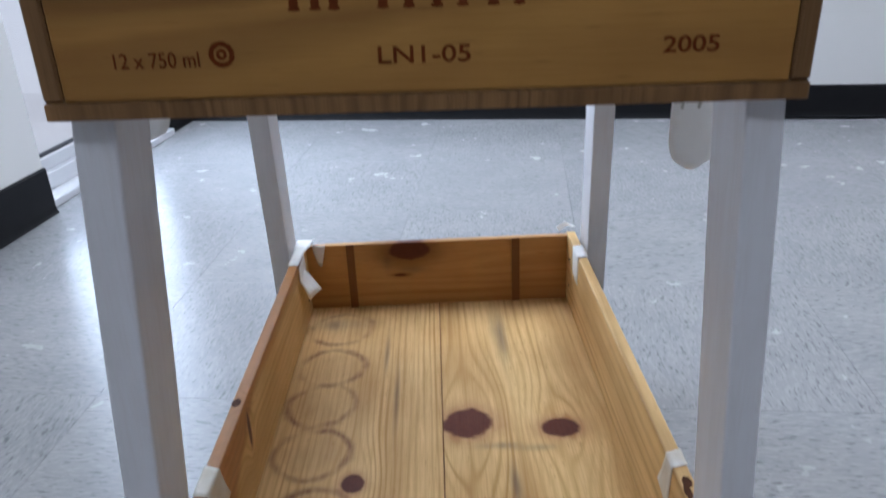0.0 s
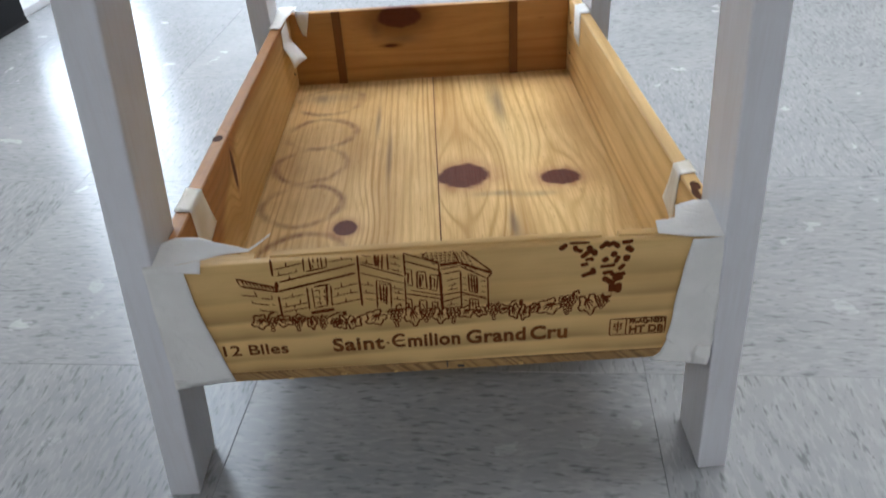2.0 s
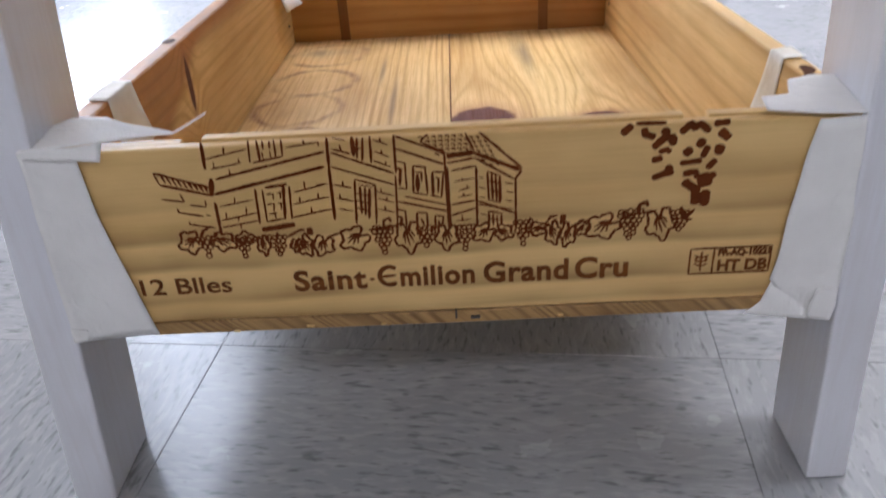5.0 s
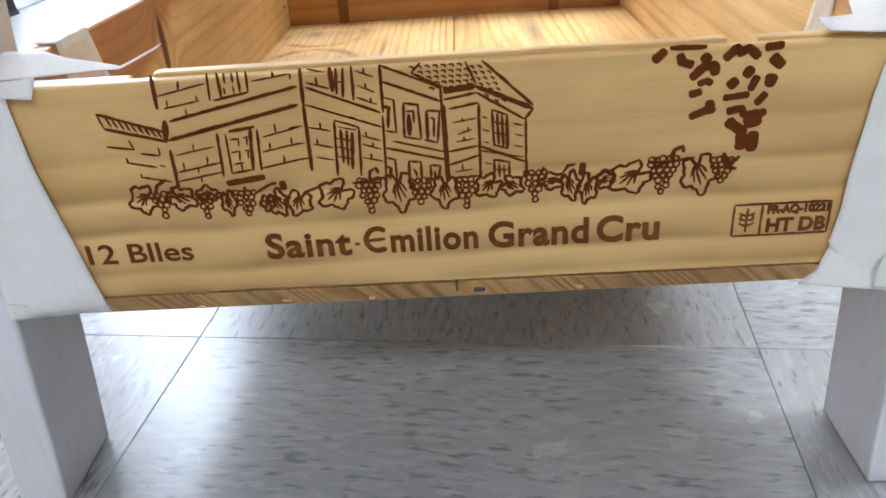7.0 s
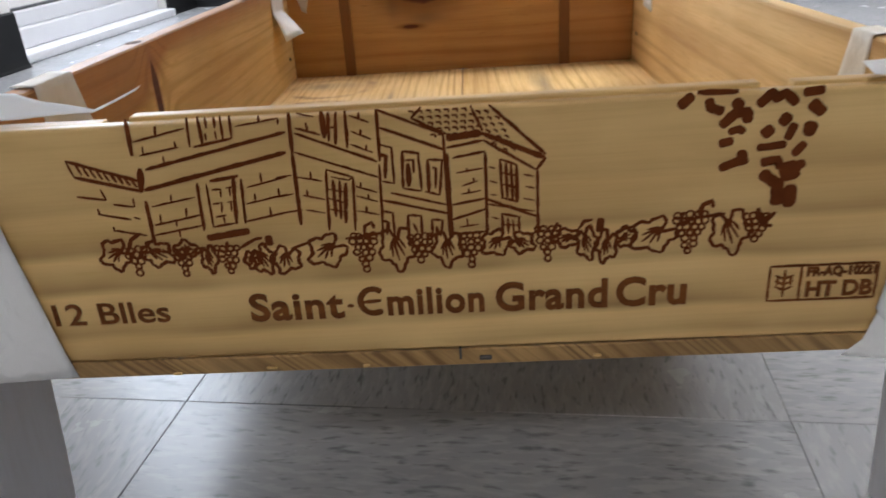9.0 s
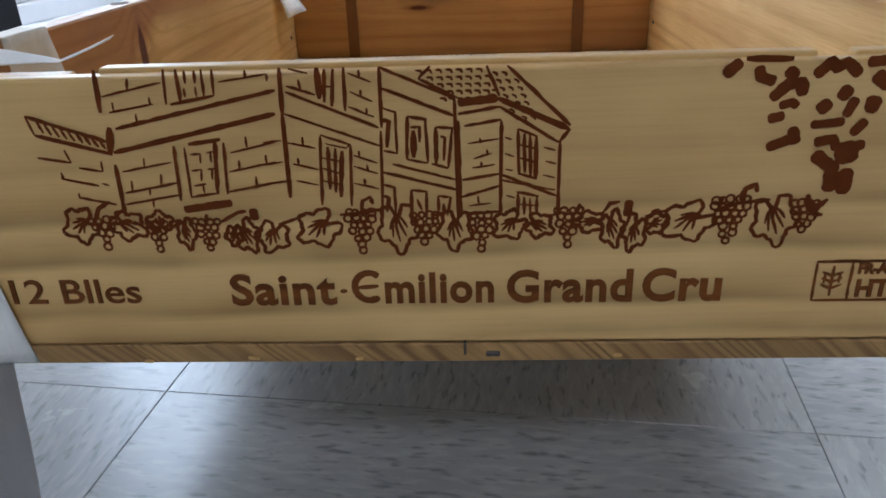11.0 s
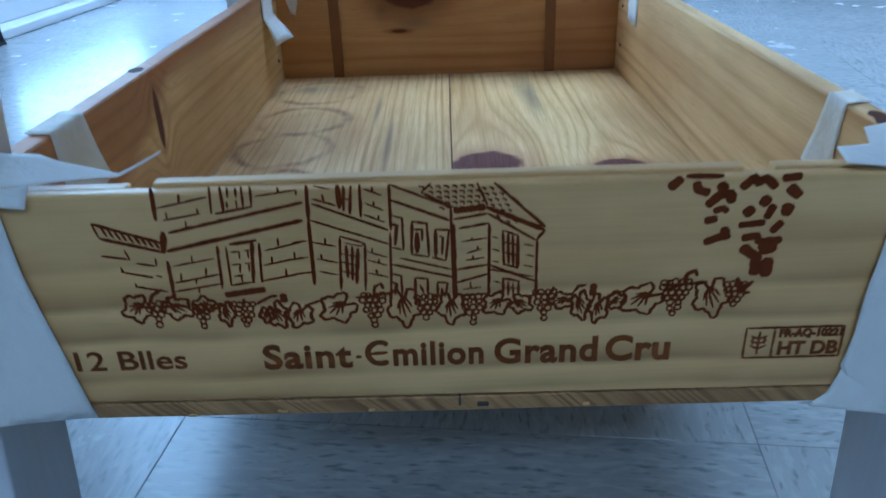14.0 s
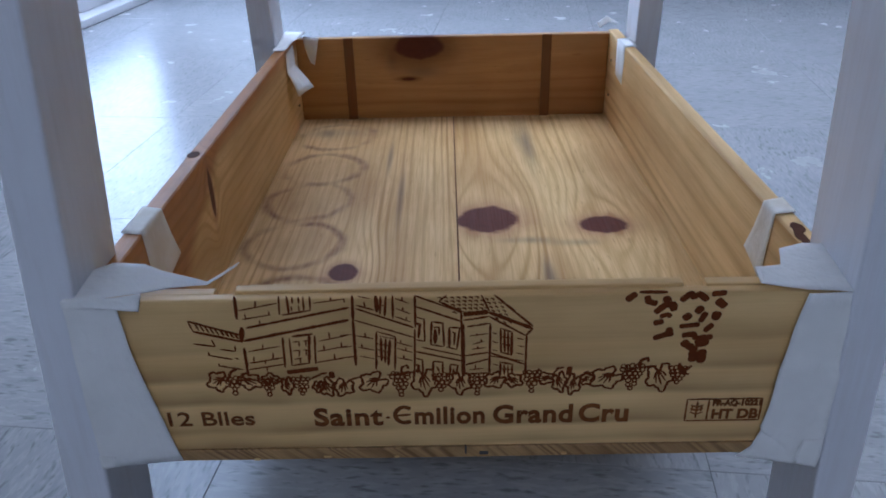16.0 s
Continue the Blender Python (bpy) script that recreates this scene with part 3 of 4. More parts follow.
# front board with its two slots on the inner side
FT = 0.0095
front = part("front_panel", roughened(box(-W2, W2, -0.001, 0.0045, 0.0105, TOP - 0.0018, 0.0010, 2), 2, 0.0001), M_FRONT, crate, "pale pine board with burnt-in drawing and lettering")
for x0, x1, z1 in ((-W2, -0.1085, TOP - 0.0019), (-0.0995, 0.0950, TOP - 0.0004), (0.1048, W2, TOP - 0.0007)):
    part("inner_lip", roughened(box(x0, x1, 0.0038, FT, BT, z1, 0.0007, 2), 1, 0.0001), M_FRONT, crate)

back = part("back_panel", roughened(box(-WI, WI, 0.5035, DEP, BT, TOP - 0.003, 0.0008), 2, 0.0002), M_BACK, crate, "reddish pine board with a dark knot")
# flat dark strips on the board's face stand for the shade inside slots
for x in (-0.1065, 0.0965):
    part("slot", box(x - 0.0048, x + 0.0048, 0.5022, 0.5034, BT, TOP - 0.0028), M_GAP_SHADE, back, "dark strip on the board, coloured as the shade in an upright slot")
part("side_panel", roughened(box(-W2, -WI, FT, DEP, BT, TOP - 0.001, 0.0009), 2, 0.0002), M_SIDE_L, crate, "pine side board with reddish heartwood")
part("side_panel", roughened(box(WI, W2, FT, DEP, BT, TOP - 0.001, 0.0009), 2, 0.0002), M_SIDE_R, crate)
for x, y, z in ((-0.1655, 0.020, TOP - 0.0008), (0.1655, 0.030, TOP - 0.0008), (-0.1597, 0.485, 0.03), (0.1597, 0.485, 0.07), (0.1597, 0.485, 0.035)):
    b = bmesh.new()
    bmesh.ops.create_cone(b, cap_ends=True, segments=10, radius1=0.0016, radius2=0.0013, depth=0.0012)
    part("nail", b, M_NAIL, crate, "dark nail head", pose(x, y, z, 0, 0 if z > 0.09 else 90, 0))
for x, y, rx, ry in ((-0.1668, 0.173, 0.0042, 0.0062), (0.1630, 0.046, 0.0026, 0.0095), (0.1652, 0.056, 0.0036, 0.0060)):
    b = bmesh.new()
    bmesh.ops.create_cone(b, cap_ends=True, segments=14, radius1=1.0, radius2=0.92, depth=0.0010)
    for v in b.verts:
        v.co = Vector((v.co.x * rx * (1 + 0.15 * noise.noise(v.co * 2)), v.co.y * ry, v.co.z))
    part("knot", b, M_KNOT, crate, "dark knot on the board's edge", pose(x, y, TOP - 0.0013))


def burnt_house(s):
    # left corner of the house
    s(1.1, -98.1, 189.1, -98.7, 177.4); s(1.6, -97.1, 173.3, -98.4, 165.2); s(1.0, -97.7, 162.5, -98, 146.7)
    # gutter
    s(0.9, -120.3, 176.9, -98, 169); s(1.0, -118.8, 171.4, -97.9, 165.6); s(0.7, -120.3, 176.9, -118.8, 171.4)
    # courses beside the gutter
    s(0.5, -97.3, 181.9, -80.4, 185.3); s(0.8, -89.4, 186.6, -89.9, 183.4); s(0.5, -96.2, 177.4, -83.5, 179.6); s(0.5, -94.8, 180.3, -94.9, 177.8)
    s(0.5, -84.4, 181.4, -84.4, 179.3); s(0.6, -88.9, 176.9, -89, 174.4); s(0.5, -64.6, 185.1, -51.3, 186.9); s(0.6, -57, 188.1, -57.2, 185.9)
    s(0.5, -51.3, 186.9, -51.4, 184.9)
    # band
    s(0.9, -95.5, 172.8, -49.5, 182.5); s(1.1, -97.4, 166, -50.2, 176.1)
    # far courses
    s(0.6, -119.7, 164.9, -110.3, 163.3); s(0.6, -111.5, 167, -110.3, 163.3); s(0.6, -108.5, 161.7, -102, 160.5)
    s(0.6, -101.7, 163.5, -101.7, 160.5); s(0.6, -114, 160.5, -113.6, 158.2); s(0.6, -114.4, 158.7, -103.8, 156.2)
    s(0.5, -102.7, 157, -100.7, 156.3); s(0.6, -110.3, 154.1, -110.3, 152.3); s(0.6, -110.6, 152.8, -99.8, 150.4)
    # lower courses
    s(0.5, -96.1, 160.3, -81.6, 162.9); s(0.6, -89.1, 164.2, -89.4, 161.6); s(0.6, -96.5, 153.9, -81, 156.7); s(0.6, -94, 157.6, -94.4, 154.5)
    s(0.6, -85.2, 159.4, -85.6, 156.2); s(0.6, -89.1, 155.4, -89.4, 153.1); s(0.6, -97.2, 150.4, -80.8, 153.1); s(0.6, -88.8, 151.7, -89, 149.4)
    # upper window
    s(0.7, -79.2, 188.8, -79.9, 179.3); s(0.8, -75.8, 188.8, -75.8, 179.6); s(0.7, -68.8, 188.7, -69.1, 181.2); s(0.7, -66, 188.6, -66.3, 181.5)
    s(0.8, -78.7, 179.3, -66.3, 181.5); s(0.7, -73.5, 188.4, -73.7, 184.8); s(0.7, -70.8, 188.3, -71, 184.8); s(0.6, -74.3, 183.6, -74.4, 181.2)
    s(0.6, -71.1, 184, -71.1, 181.2)
    # lower window
    s(0.8, -80, 167.6, -80.7, 151.2); s(0.6, -77.1, 167.1, -77.5, 152.1); s(1.0, -68.1, 169.2, -69.7, 153); s(0.7, -65.8, 168.3, -66.8, 153)
    s(1.1, -75.8, 168, -66.5, 169.2); s(0.6, -77.5, 152.3, -69.7, 153.4); s(0.6, -75.8, 165, -72.9, 165.1, -73.2, 162.4)
    s(0.5, -71.2, 165.4, -68.7, 165.8); s(0.6, -69.9, 165.8, -70.1, 162.6); s(0.6, -76.2, 160.2, -73.2, 160.6, -73.8, 157.1)
    s(0.5, -71.5, 160.6, -69.4, 160.8); s(0.6, -70.2, 160.8, -70.6, 157.5); s(0.6, -76.1, 155.7, -72.6, 156.2); s(0.6, -73.5, 156.2, -73.5, 153.5)
    s(1.9, -80.3, 148.5, -65.9, 150.4)
    # courses right of the window
    s(0.5, -64.2, 165.3, -51.1, 168.2); s(0.7, -59.3, 169.9, -59.4, 166.8); s(0.5, -65.4, 159.7, -51.7, 162.4); s(0.6, -62.2, 163.1, -62.3, 160.3)
    s(0.6, -54.4, 164.4, -54.4, 161.9); s(0.6, -66.7, 153.7, -52.4, 156.3); s(0.6, -57.9, 158.3, -58.2, 154.7)
    # corner
    s(1.0, -47.7, 188.5, -48.3, 176.1); s(1.0, -48.3, 176.1, -48.8, 151.6); s(0.5, -54.7, 168, -49.5, 168.6); s(0.5, -55.4, 161.5, -49.8, 162.4)
    s(0.5, -56.1, 155.9, -47.8, 156.7); s(0.5, -54.2, 164.5, -54.4, 161.8)
    # side wall courses
    s(0.5, -45.3, 188.1, -40.2, 186.8); s(0.6, -46.4, 183.6, -38.7, 181); s(0.8, -42.8, 185.2, -42.6, 182.7); s(0.5, -29.4, 186.6, -23.5, 184.1)
    s(0.6, -26.5, 187.4, -26.5, 185.4); s(0.5, -29.3, 181.7, -23.4, 178.8); s(0.6, -26.4, 182.1, -26.4, 180.5); s(0.5, -30, 177.6, -23.2, 174.6)
    s(0.6, -25.1, 177.1, -25.1, 175.5); s(0.5, -47.9, 167.9, -40.1, 166.1); s(0.6, -43.5, 169.4, -43.6, 167); s(0.5, -46.9, 161.7, -39.8, 159.9)
    s(0.6, -45.4, 163.5, -45.3, 161.4); s(0.5, -46.5, 156.7, -40.2, 155.3); s(0.5, -29.7, 163.8, -23.1, 161.5); s(0.6, -28.1, 165.1, -28, 163.4)
    s(0.5, -29.9, 160.7, -23.2, 158.4); s(0.6, -26.1, 161.1, -25.9, 159.3); s(0.5, -30.2, 155.7, -23.1, 153.8); s(0.6, -27.2, 157, -27.1, 155.2)
    # side wall upper window
    s(1.3, -37.7, 188.3, -37.6, 179.8); s(0.8, -33.3, 187.9, -34.5, 177.7); s(0.8, -35.7, 187.9, -36.4, 178.9); s(0.6, -38.1, 183.5, -33.7, 183)
    s(0.8, -30.5, 188.2, -30.9, 176.4); s(0.7, -46.8, 182, -22.1, 171.6); s(0.6, -47.9, 176.1, -22, 166.4)
    # door
    s(0.8, -38.5, 169.6, -39.8, 149.2); s(0.6, -38.5, 169.9, -30.3, 166.9); s(0.7, -30.3, 166.9, -31.4, 148.7); s(1.1, -32.8, 165.2, -34.2, 151.5)
    s(0.9, -36.7, 166.5, -37.1, 153.9); s(0.8, -34.6, 166.1, -35.6, 153); s(0.6, -38.6, 163.4, -33.2, 162.1); s(0.6, -38.9, 160.3, -33.5, 158.5)
    s(0.6, -39.2, 156.7, -33.7, 155.3); s(0.4, -37.4, 167.4, -31.6, 166, -30.3, 167.3)
    # wing
    s(0.8, -21, 188.1, -21.3, 171.6); s(0.7, -21.6, 170.7, -22.6, 145.8); s(0.7, -21, 187.9, -1.2, 179.3); s(0.7, -21, 182.5, -1.2, 174.3)
    s(0.8, -1.2, 179.3, -0.9, 144.3); s(0.6, -18.9, 161.1, -1.3, 156.2); s(0.7, -22, 158.8, -0.5, 153)
    # wing windows
    s(0.6, -21, 177.1, -17.4, 175.8, -17.5, 164.2, -21.2, 165.1); s(1.0, -21.2, 173.7, -19.3, 173.3, -20.2, 165.9)
    s(0.7, -14.2, 174.5, -9.3, 173.6, -9, 161.4); s(0.8, -14.2, 174.5, -14.8, 162.4); s(0.7, -13.5, 171.5, -11, 171.5, -11.1, 167.2)
    s(1.3, -12.7, 170.6, -12.9, 162.8); s(0.7, -14.8, 162.4, -9, 161.2); s(0.7, -6.5, 171.4, -2, 171, -3.4, 159.6); s(1.0, -6.5, 171.4, -6.7, 161)
    s(0.7, -5.3, 168.8, -4.1, 168.4, -4.6, 161.8); s(0.7, -8, 161, -3.4, 159.6)
    # wing low windows
    s(0.7, -22.1, 155.2, -18.8, 154.2, -18.8, 146.3); s(0.9, -21.9, 151.9, -20.6, 151, -21.3, 146.8); s(0.7, -14.1, 153.3, -9.8, 152.8, -10, 145.3)
    s(0.8, -14.1, 153.3, -14.3, 145.8); s(0.8, -12.5, 150.5, -11.3, 147.2); s(0.7, -6.5, 151.4, -3, 150.9, -4, 145.3)
    s(0.8, -6.5, 151.4, -6.5, 145.8); s(0.8, -5, 149.1, -5.1, 145.8)
    # roof
    s(1.8, -0.4, 177.9, 10.4, 179); s(1.3, 10.4, 179, 29.6, 170.2); s(0.8, -0.4, 174.9, 10.9, 176.7); s(0.7, 10.9, 176.7, 27, 166.4)
    s(0.7, 7.5, 187.7, 10.8, 179.6); s(0.8, 13, 187.6, 30, 171.1); s(0.7, -10.7, 184.7, -7.4, 187.9); s(0.7, -10.7, 184.7, -0.3, 179.3)
    # pavilion
    s(0.8, -0.4, 173.1, -0.1, 144.8); s(0.8, 11.4, 172.9, 11.1, 145.2); s(0.7, 1.2, 171.5, 11.4, 173.1); s(0.7, 0.4, 156, 10.9, 157.7)
    s(0.7, -0.1, 150.9, 10.9, 154.1); s(0.8, 10.9, 157.7, 27, 150.8); s(0.5, 10.9, 155.9, 26.5, 152.6); s(0.8, 27.4, 166.8, 27.4, 144.2)
    s(1.0, 27, 166.4, 30, 170.2)
    # pavilion courses
    s(0.5, 2.1, 166.6, 10.7, 167.8); s(0.6, 5.5, 168.1, 5.7, 166.6); s(0.5, 3.7, 162.2, 8.7, 163.7); s(0.6, 7.4, 164.8, 7.6, 163.5)
    s(0.5, 3.3, 159.5, 9.6, 160.4); s(0.6, 5.8, 161.3, 5.9, 159.5); s(0.5, 2.1, 148.3, 8.5, 149); s(0.6, 4.8, 151.3, 5, 148.6)
    s(0.5, 12.3, 168.2, 14.3, 167.4); s(0.5, 12.4, 163.5, 14.9, 162.6); s(0.5, 12.5, 159, 14.6, 158.6); s(0.5, 23, 165.1, 26.3, 164.2)
    s(0.5, 23.6, 161.2, 26.5, 160.3); s(0.5, 22.9, 157.2, 26.3, 156.2); s(0.5, 12.7, 151.3, 15.2, 150.4)
    # pavilion windows
    s(0.7, 15.9, 170.4, 21.2, 168.2); s(0.8, 15.9, 170.4, 16.3, 157.2); s(1.1, 21, 168.2, 20.9, 155.8); s(0.8, 17.6, 169.1, 17.9, 157.7)
    s(0.8, 19.2, 168.6, 19.5, 156.7); s(0.6, 16, 166.1, 21, 164.7); s(0.6, 16.6, 162.1, 21.1, 160.8); s(0.7, 16.3, 157.7, 20.9, 156.1)
    s(0.7, 15.6, 152.2, 22, 150.8); s(0.8, 16, 151.8, 16.2, 145.2); s(0.8, 21.4, 150.8, 21.3, 145.2); s(0.8, 17.8, 150.8, 17.9, 145.2)
    s(0.7, 19.5, 150.3, 19.6, 145.2); s(0.5, 16.1, 148.5, 21.2, 148)
    # tree
    s(2.6, 69.5, 183.5, 73.6, 187.3); s(1.4, 74.7, 187.8, 86.8, 187.5); s(2.4, 78.2, 185.9, 79, 183, 83, 181.6); s(2.6, 85.4, 184.9, 88.4, 182.5)
    s(2.6, 82.3, 177, 86.4, 180.9, 89.7, 181.3, 90.6, 177.7); s(1.9, 84.8, 175.1, 88, 176.1, 89.8, 174.8); s(2.2, 82.3, 171.6, 86.7, 172.6)
    s(2.2, 83, 163.7, 90.2, 166.4); s(2.6, 89.3, 169.5, 90.4, 164.5); s(2.4, 92.8, 182.8, 96.8, 186.6, 98.1, 184.8, 100.6, 186.4, 104.4, 182.8)
    s(2.2, 105.6, 186.1, 112, 186.7); s(3.1, 108.2, 183.2, 112.6, 179.5); s(2.9, 100.2, 176.6, 102.6, 180); s(2.9, 95.1, 173.4, 98.1, 176.2)
    s(2.2, 102.5, 171.8, 104.6, 177); s(3.1, 108.6, 172.7, 109.6, 177.3); s(1.9, 93.8, 169.8, 102.7, 170.6); s(2.2, 104.9, 166.9, 108.3, 170.9)
    s(2.2, 95.5, 164.9, 100.5, 165.9, 102, 162.7); s(2.9, 95.9, 161.8, 101.5, 157.7, 102.9, 151.3); s(4.8, 104, 165.1, 105.4, 158.8)
    s(2.2, 102, 162.7, 109.2, 164.2); s(3.4, 105.5, 149.9, 105.6, 157.5); s(3.1, 101.8, 150.7, 101.5, 157.7)

def roof_tiles(ink):
    """Short curved dashes in rows on both slopes of the roof."""
    for row in range(5):
        z = 186.6 - 1.9 * row
        x0, x1 = -11.5 + 2.6 * row * 0.6, 7.2 + 0.9 * row
        n = 7
        for i in range(n):
            x = x0 + (x1 - x0) * (i + 0.5 * (row % 2)) / n + 1.0
            ink.stroke(0.55, x - 0.9, z + 0.3, x + 0.5, z + 0.2, x + 0.8, z - 0.7)
    for row in range(7):
        z = 186.4 - 2.0 * row
        x0, x1 = 8.0 + 0.9 * row, 14.0 + 2.3 * row
        n = 3
        for i in range(n):
            if x0 + 1.8 + 2.4 * i < x1 - 0.5:
                x = x0 + 1.8 + 2.4 * i
                ink.stroke(0.55, x - 0.8, z - 0.4, x + 0.4, z - 0.9, x + 0.5, z - 1.6)


def leaf(ink, x, z, w, h, tip, lobes=5):
    """A lobed vine leaf about (x, z), w wide and h high; tip: where its point shows, in degrees."""
    turn = radians(tip)
    xz = []
    for k in range(40):
        a = turn + 6.2832 * k / 40
        q = 0.86 + 0.13 * math.cos(lobes * (a - turn)) + 0.05 * math.cos(13 * (a - turn) + x)
        if k in (0, 1, 39):
            q += 0.14
        if k in (19, 20, 21):
            q -= 0.34
        xz += [x + 0.5 * w * q * math.cos(a), z + 0.5 * h * q * math.sin(a)]
    ink.stroke(0.85, *xz, closed=True)
    bx, bz = x - 0.26 * w * math.cos(turn), z - 0.26 * h * math.sin(turn)
    for a, r in ((0, 0.62), (0.62, 0.52), (-0.62, 0.52), (1.35, 0.42), (-1.35, 0.42)):
        ex, ez = x + 0.5 * w * r * math.cos(turn + a), z + 0.5 * h * r * math.sin(turn + a)
        mx, mz = 0.5 * (bx + ex) + 0.05 * h * math.sin(turn + a), 0.5 * (bz + ez) + 0.04 * w
        ink.stroke(0.62, bx, bz, mx, mz, ex, ez)


def bunch(ink, x, z, w, h, rng):
    """A bunch of grapes: small rings in rows that narrow to one at the bottom."""
    rows = max(3, round(h / 2.1))
    for row in range(rows):
        k = row / (rows - 1)
        n = max(1, round((w / 2.3) * (1.0 - 0.85 * k ** 1.3)))
        for c in range(n):
            ink.ring(x + (c - (n - 1) / 2) * 2.25 + rng.uniform(-0.35, 0.35), z + 0.5 * h - 1.1 - 2.05 * row + rng.uniform(-0.3, 0.3),
                     1.05 + rng.uniform(-0.12, 0.18), 0.58, 8)


def vine(ink, rng):
    """The garland along the foot of the house, from its first leaf to the last."""
    leaf(ink, -111.8, 144.1, 10.4, 12.3, 200)
    leaf(ink, -97.8, 143.7, 10.9, 9.9, -30)
    leaf(ink, -88.2, 144.8, 8.6, 6.3, 90)
    leaf(ink, -80.9, 141.3, 6.1, 10.2, -80)
    leaf(ink, -66.8, 140.2, 5.6, 6.3, -100)
    leaf(ink, -62.9, 140.2, 7.8, 11.2, -60)
    leaf(ink, -55.4, 139.7, 10.9, 10.0, -110)
    leaf(ink, -41.4, 142.2, 13.5, 12.6, 215)
    leaf(ink, -18.3, 142.2, 12.9, 15.6, -85)
    leaf(ink, -1.9, 141.2, 10.9, 12.6, -95)
    leaf(ink, 13.9, 142.3, 10.2, 9.7, -140)
    leaf(ink, 22.1, 141.9, 8.6, 8.2, -30)
    leaf(ink, 36.7, 142.7, 8.9, 7.1, 180)
    leaf(ink, 43.0, 140.8, 7.3, 11.9, -70)
    leaf(ink, 49.4, 139.6, 7.6, 11.9, -110)
    leaf(ink, 55.2, 142.2, 6.3, 7.8, 20)
    leaf(ink, 64.4, 142.5, 15.2, 13.0, 215)
    leaf(ink, 88.4, 142.8, 13.9, 15.6, -75)
    bunch(ink, -105.3, 141.1, 8.3, 11.3, rng)
    bunch(ink, -89.5, 140.2, 7.5, 10.1, rng)
    bunch(ink, -74.4, 140.2, 8.8, 11.0, rng)
    bunch(ink, -29.2, 141.1, 10.1, 13.9, rng)
    bunch(ink, -10.6, 141.2, 9.6, 10.6, rng)
    bunch(ink, 5.6, 140.0, 8.0, 12.4, rng)
    bunch(ink, 30.4, 140.9, 8.3, 13.0, rng)
    bunch(ink, 75.7, 142.4, 11.5, 15.0, rng)
    bunch(ink, 96.2, 143.1, 8.8, 11.0, rng)
    # posts, shoots and tendrils
    ink.stroke(2.0, -60.3, 148.5, -60.0, 144.8)
    ink.stroke(2.0, 47.4, 149.2, 47.0, 144.2)
    ink.stroke(1.0, -107.6, 144.8, -105.6, 149.2, -101.8, 151.4)
    ink.stroke(0.8, -102.6, 145.5, -98.0, 149.2)
    ink.stroke(1.0, -74.5, 144.8, -73.9, 147.0)
    ink.stroke(0.9, -70.4, 144.3, -64.7, 147.4, -62.2, 147.7)
    ink.stroke(0.9, -29.0, 146.3, -28.2, 150.3, -26.1, 151.4, -25.2, 149.2)
    ink.stroke(0.9, -35.1, 146.1, -29.0, 146.6, -22.6, 147.7)
    ink.stroke(1.0, 32.7, 145.8, 33.6, 148.4)
    ink.stroke(0.9, 40.2, 145.6, 42.0, 148.3, 44.8, 148.8)
    ink.stroke(1.2, 78.2, 148.4, 79.2, 152.0, 81.9, 153.1, 82.5, 150.9)
    ink.stroke(0.9, 71.2, 145.3, 77.3, 147.7, 86.4, 148.7)
    ink.stroke(0.9, 72.2, 146.6, 73.4, 149.2)
    ink.stroke(1.5, 97.3, 145.3, 96.4, 150.1)
    ink.stroke(1.5, 97.6, 145.3, 100.6, 147.5)
    ink.stroke(1.2, 97.9, 144.2, 102.1, 148.5)
    ink.stroke(1.2, 97.9, 144.2, 101.5, 143.8)
    ink.stroke(0.8, -53.3, 143.3, -46.8, 145.5)
    ink.stroke(0.8, -8.2, 145.4, -3.1, 146.5)
    ink.stroke(0.8, 1.3, 145.9, 10.8, 146.4)
    ink.stroke(0.8, 24.9, 144.8, 29.6, 145.9)
    ink.stroke(0.8, 52.1, 144.2, 58.2, 146.0)
    ink.stroke(0.8, -96.0, 145.2, -92.3, 142.6)
    ink.stroke(0.8, -86.1, 142.4, -81.1, 144.8)


Z0 = 92.5   # the crate's height above the floor, in millimetres
ink = Ink(-0.00125)
burnt_house(ink.stroke)
for k in range(9):
    x = -117.5 + 2.1 * k
    ink.stroke(0.8, x, 175.6 - 0.62 * k * 1.25, x + 1.4, 172.0 - 0.58 * k * 1.05)
roof_tiles(ink)
vine(ink, random.Random(4))
for v in ink.bm.verts:
    v.co.z -= Z0 / 1000
part("burnt_drawing", ink.bm, M_BURNT, front, "dark brown drawing of a stone house behind vines and a tree")

YT = -0.0013
text_mesh("lettering", "12 Blles", 0.0115, front, -0.1392, 0.1182 - Z0 / 1000, YT, M_SCORCH, 0.0405, 0.00010)
ZT = 0.1172 - Z0 / 1000
text_mesh("lettering", "Saint", 0.0142, front, -0.0706, ZT, YT, M_SCORCH, 0.0322, 0.00040, space=1.08)
text_mesh("lettering", "milion", 0.0138, front, -0.0236, ZT + 0.0002, YT, M_SCORCH, 0.0328, 0.00042, space=1.08)
text_mesh("lettering", "Grand", 0.0146, front, 0.0130, ZT, YT, M_SCORCH, 0.0372, 0.00042, space=1.06)
text_mesh("lettering", "Cru", 0.0146, front, 0.0530, ZT, YT, M_SCORCH, 0.0232, 0.00045, space=1.06)
uncial = Ink(YT)   # the rounded capital and the short dash before it
arc = []
for k in range(15):
    a = radians(48 + 262 * k / 14)
    arc += [-28.2 + 4.4 * math.cos(a), 122.7 + 4.6 * math.sin(a)]
uncial.stroke(1.72, *arc)
uncial.stroke(1.05, -32.0, 122.4, -25.4, 122.9)
uncial.stroke(1.05, -37.1, 121.3, -35.0, 121.4)
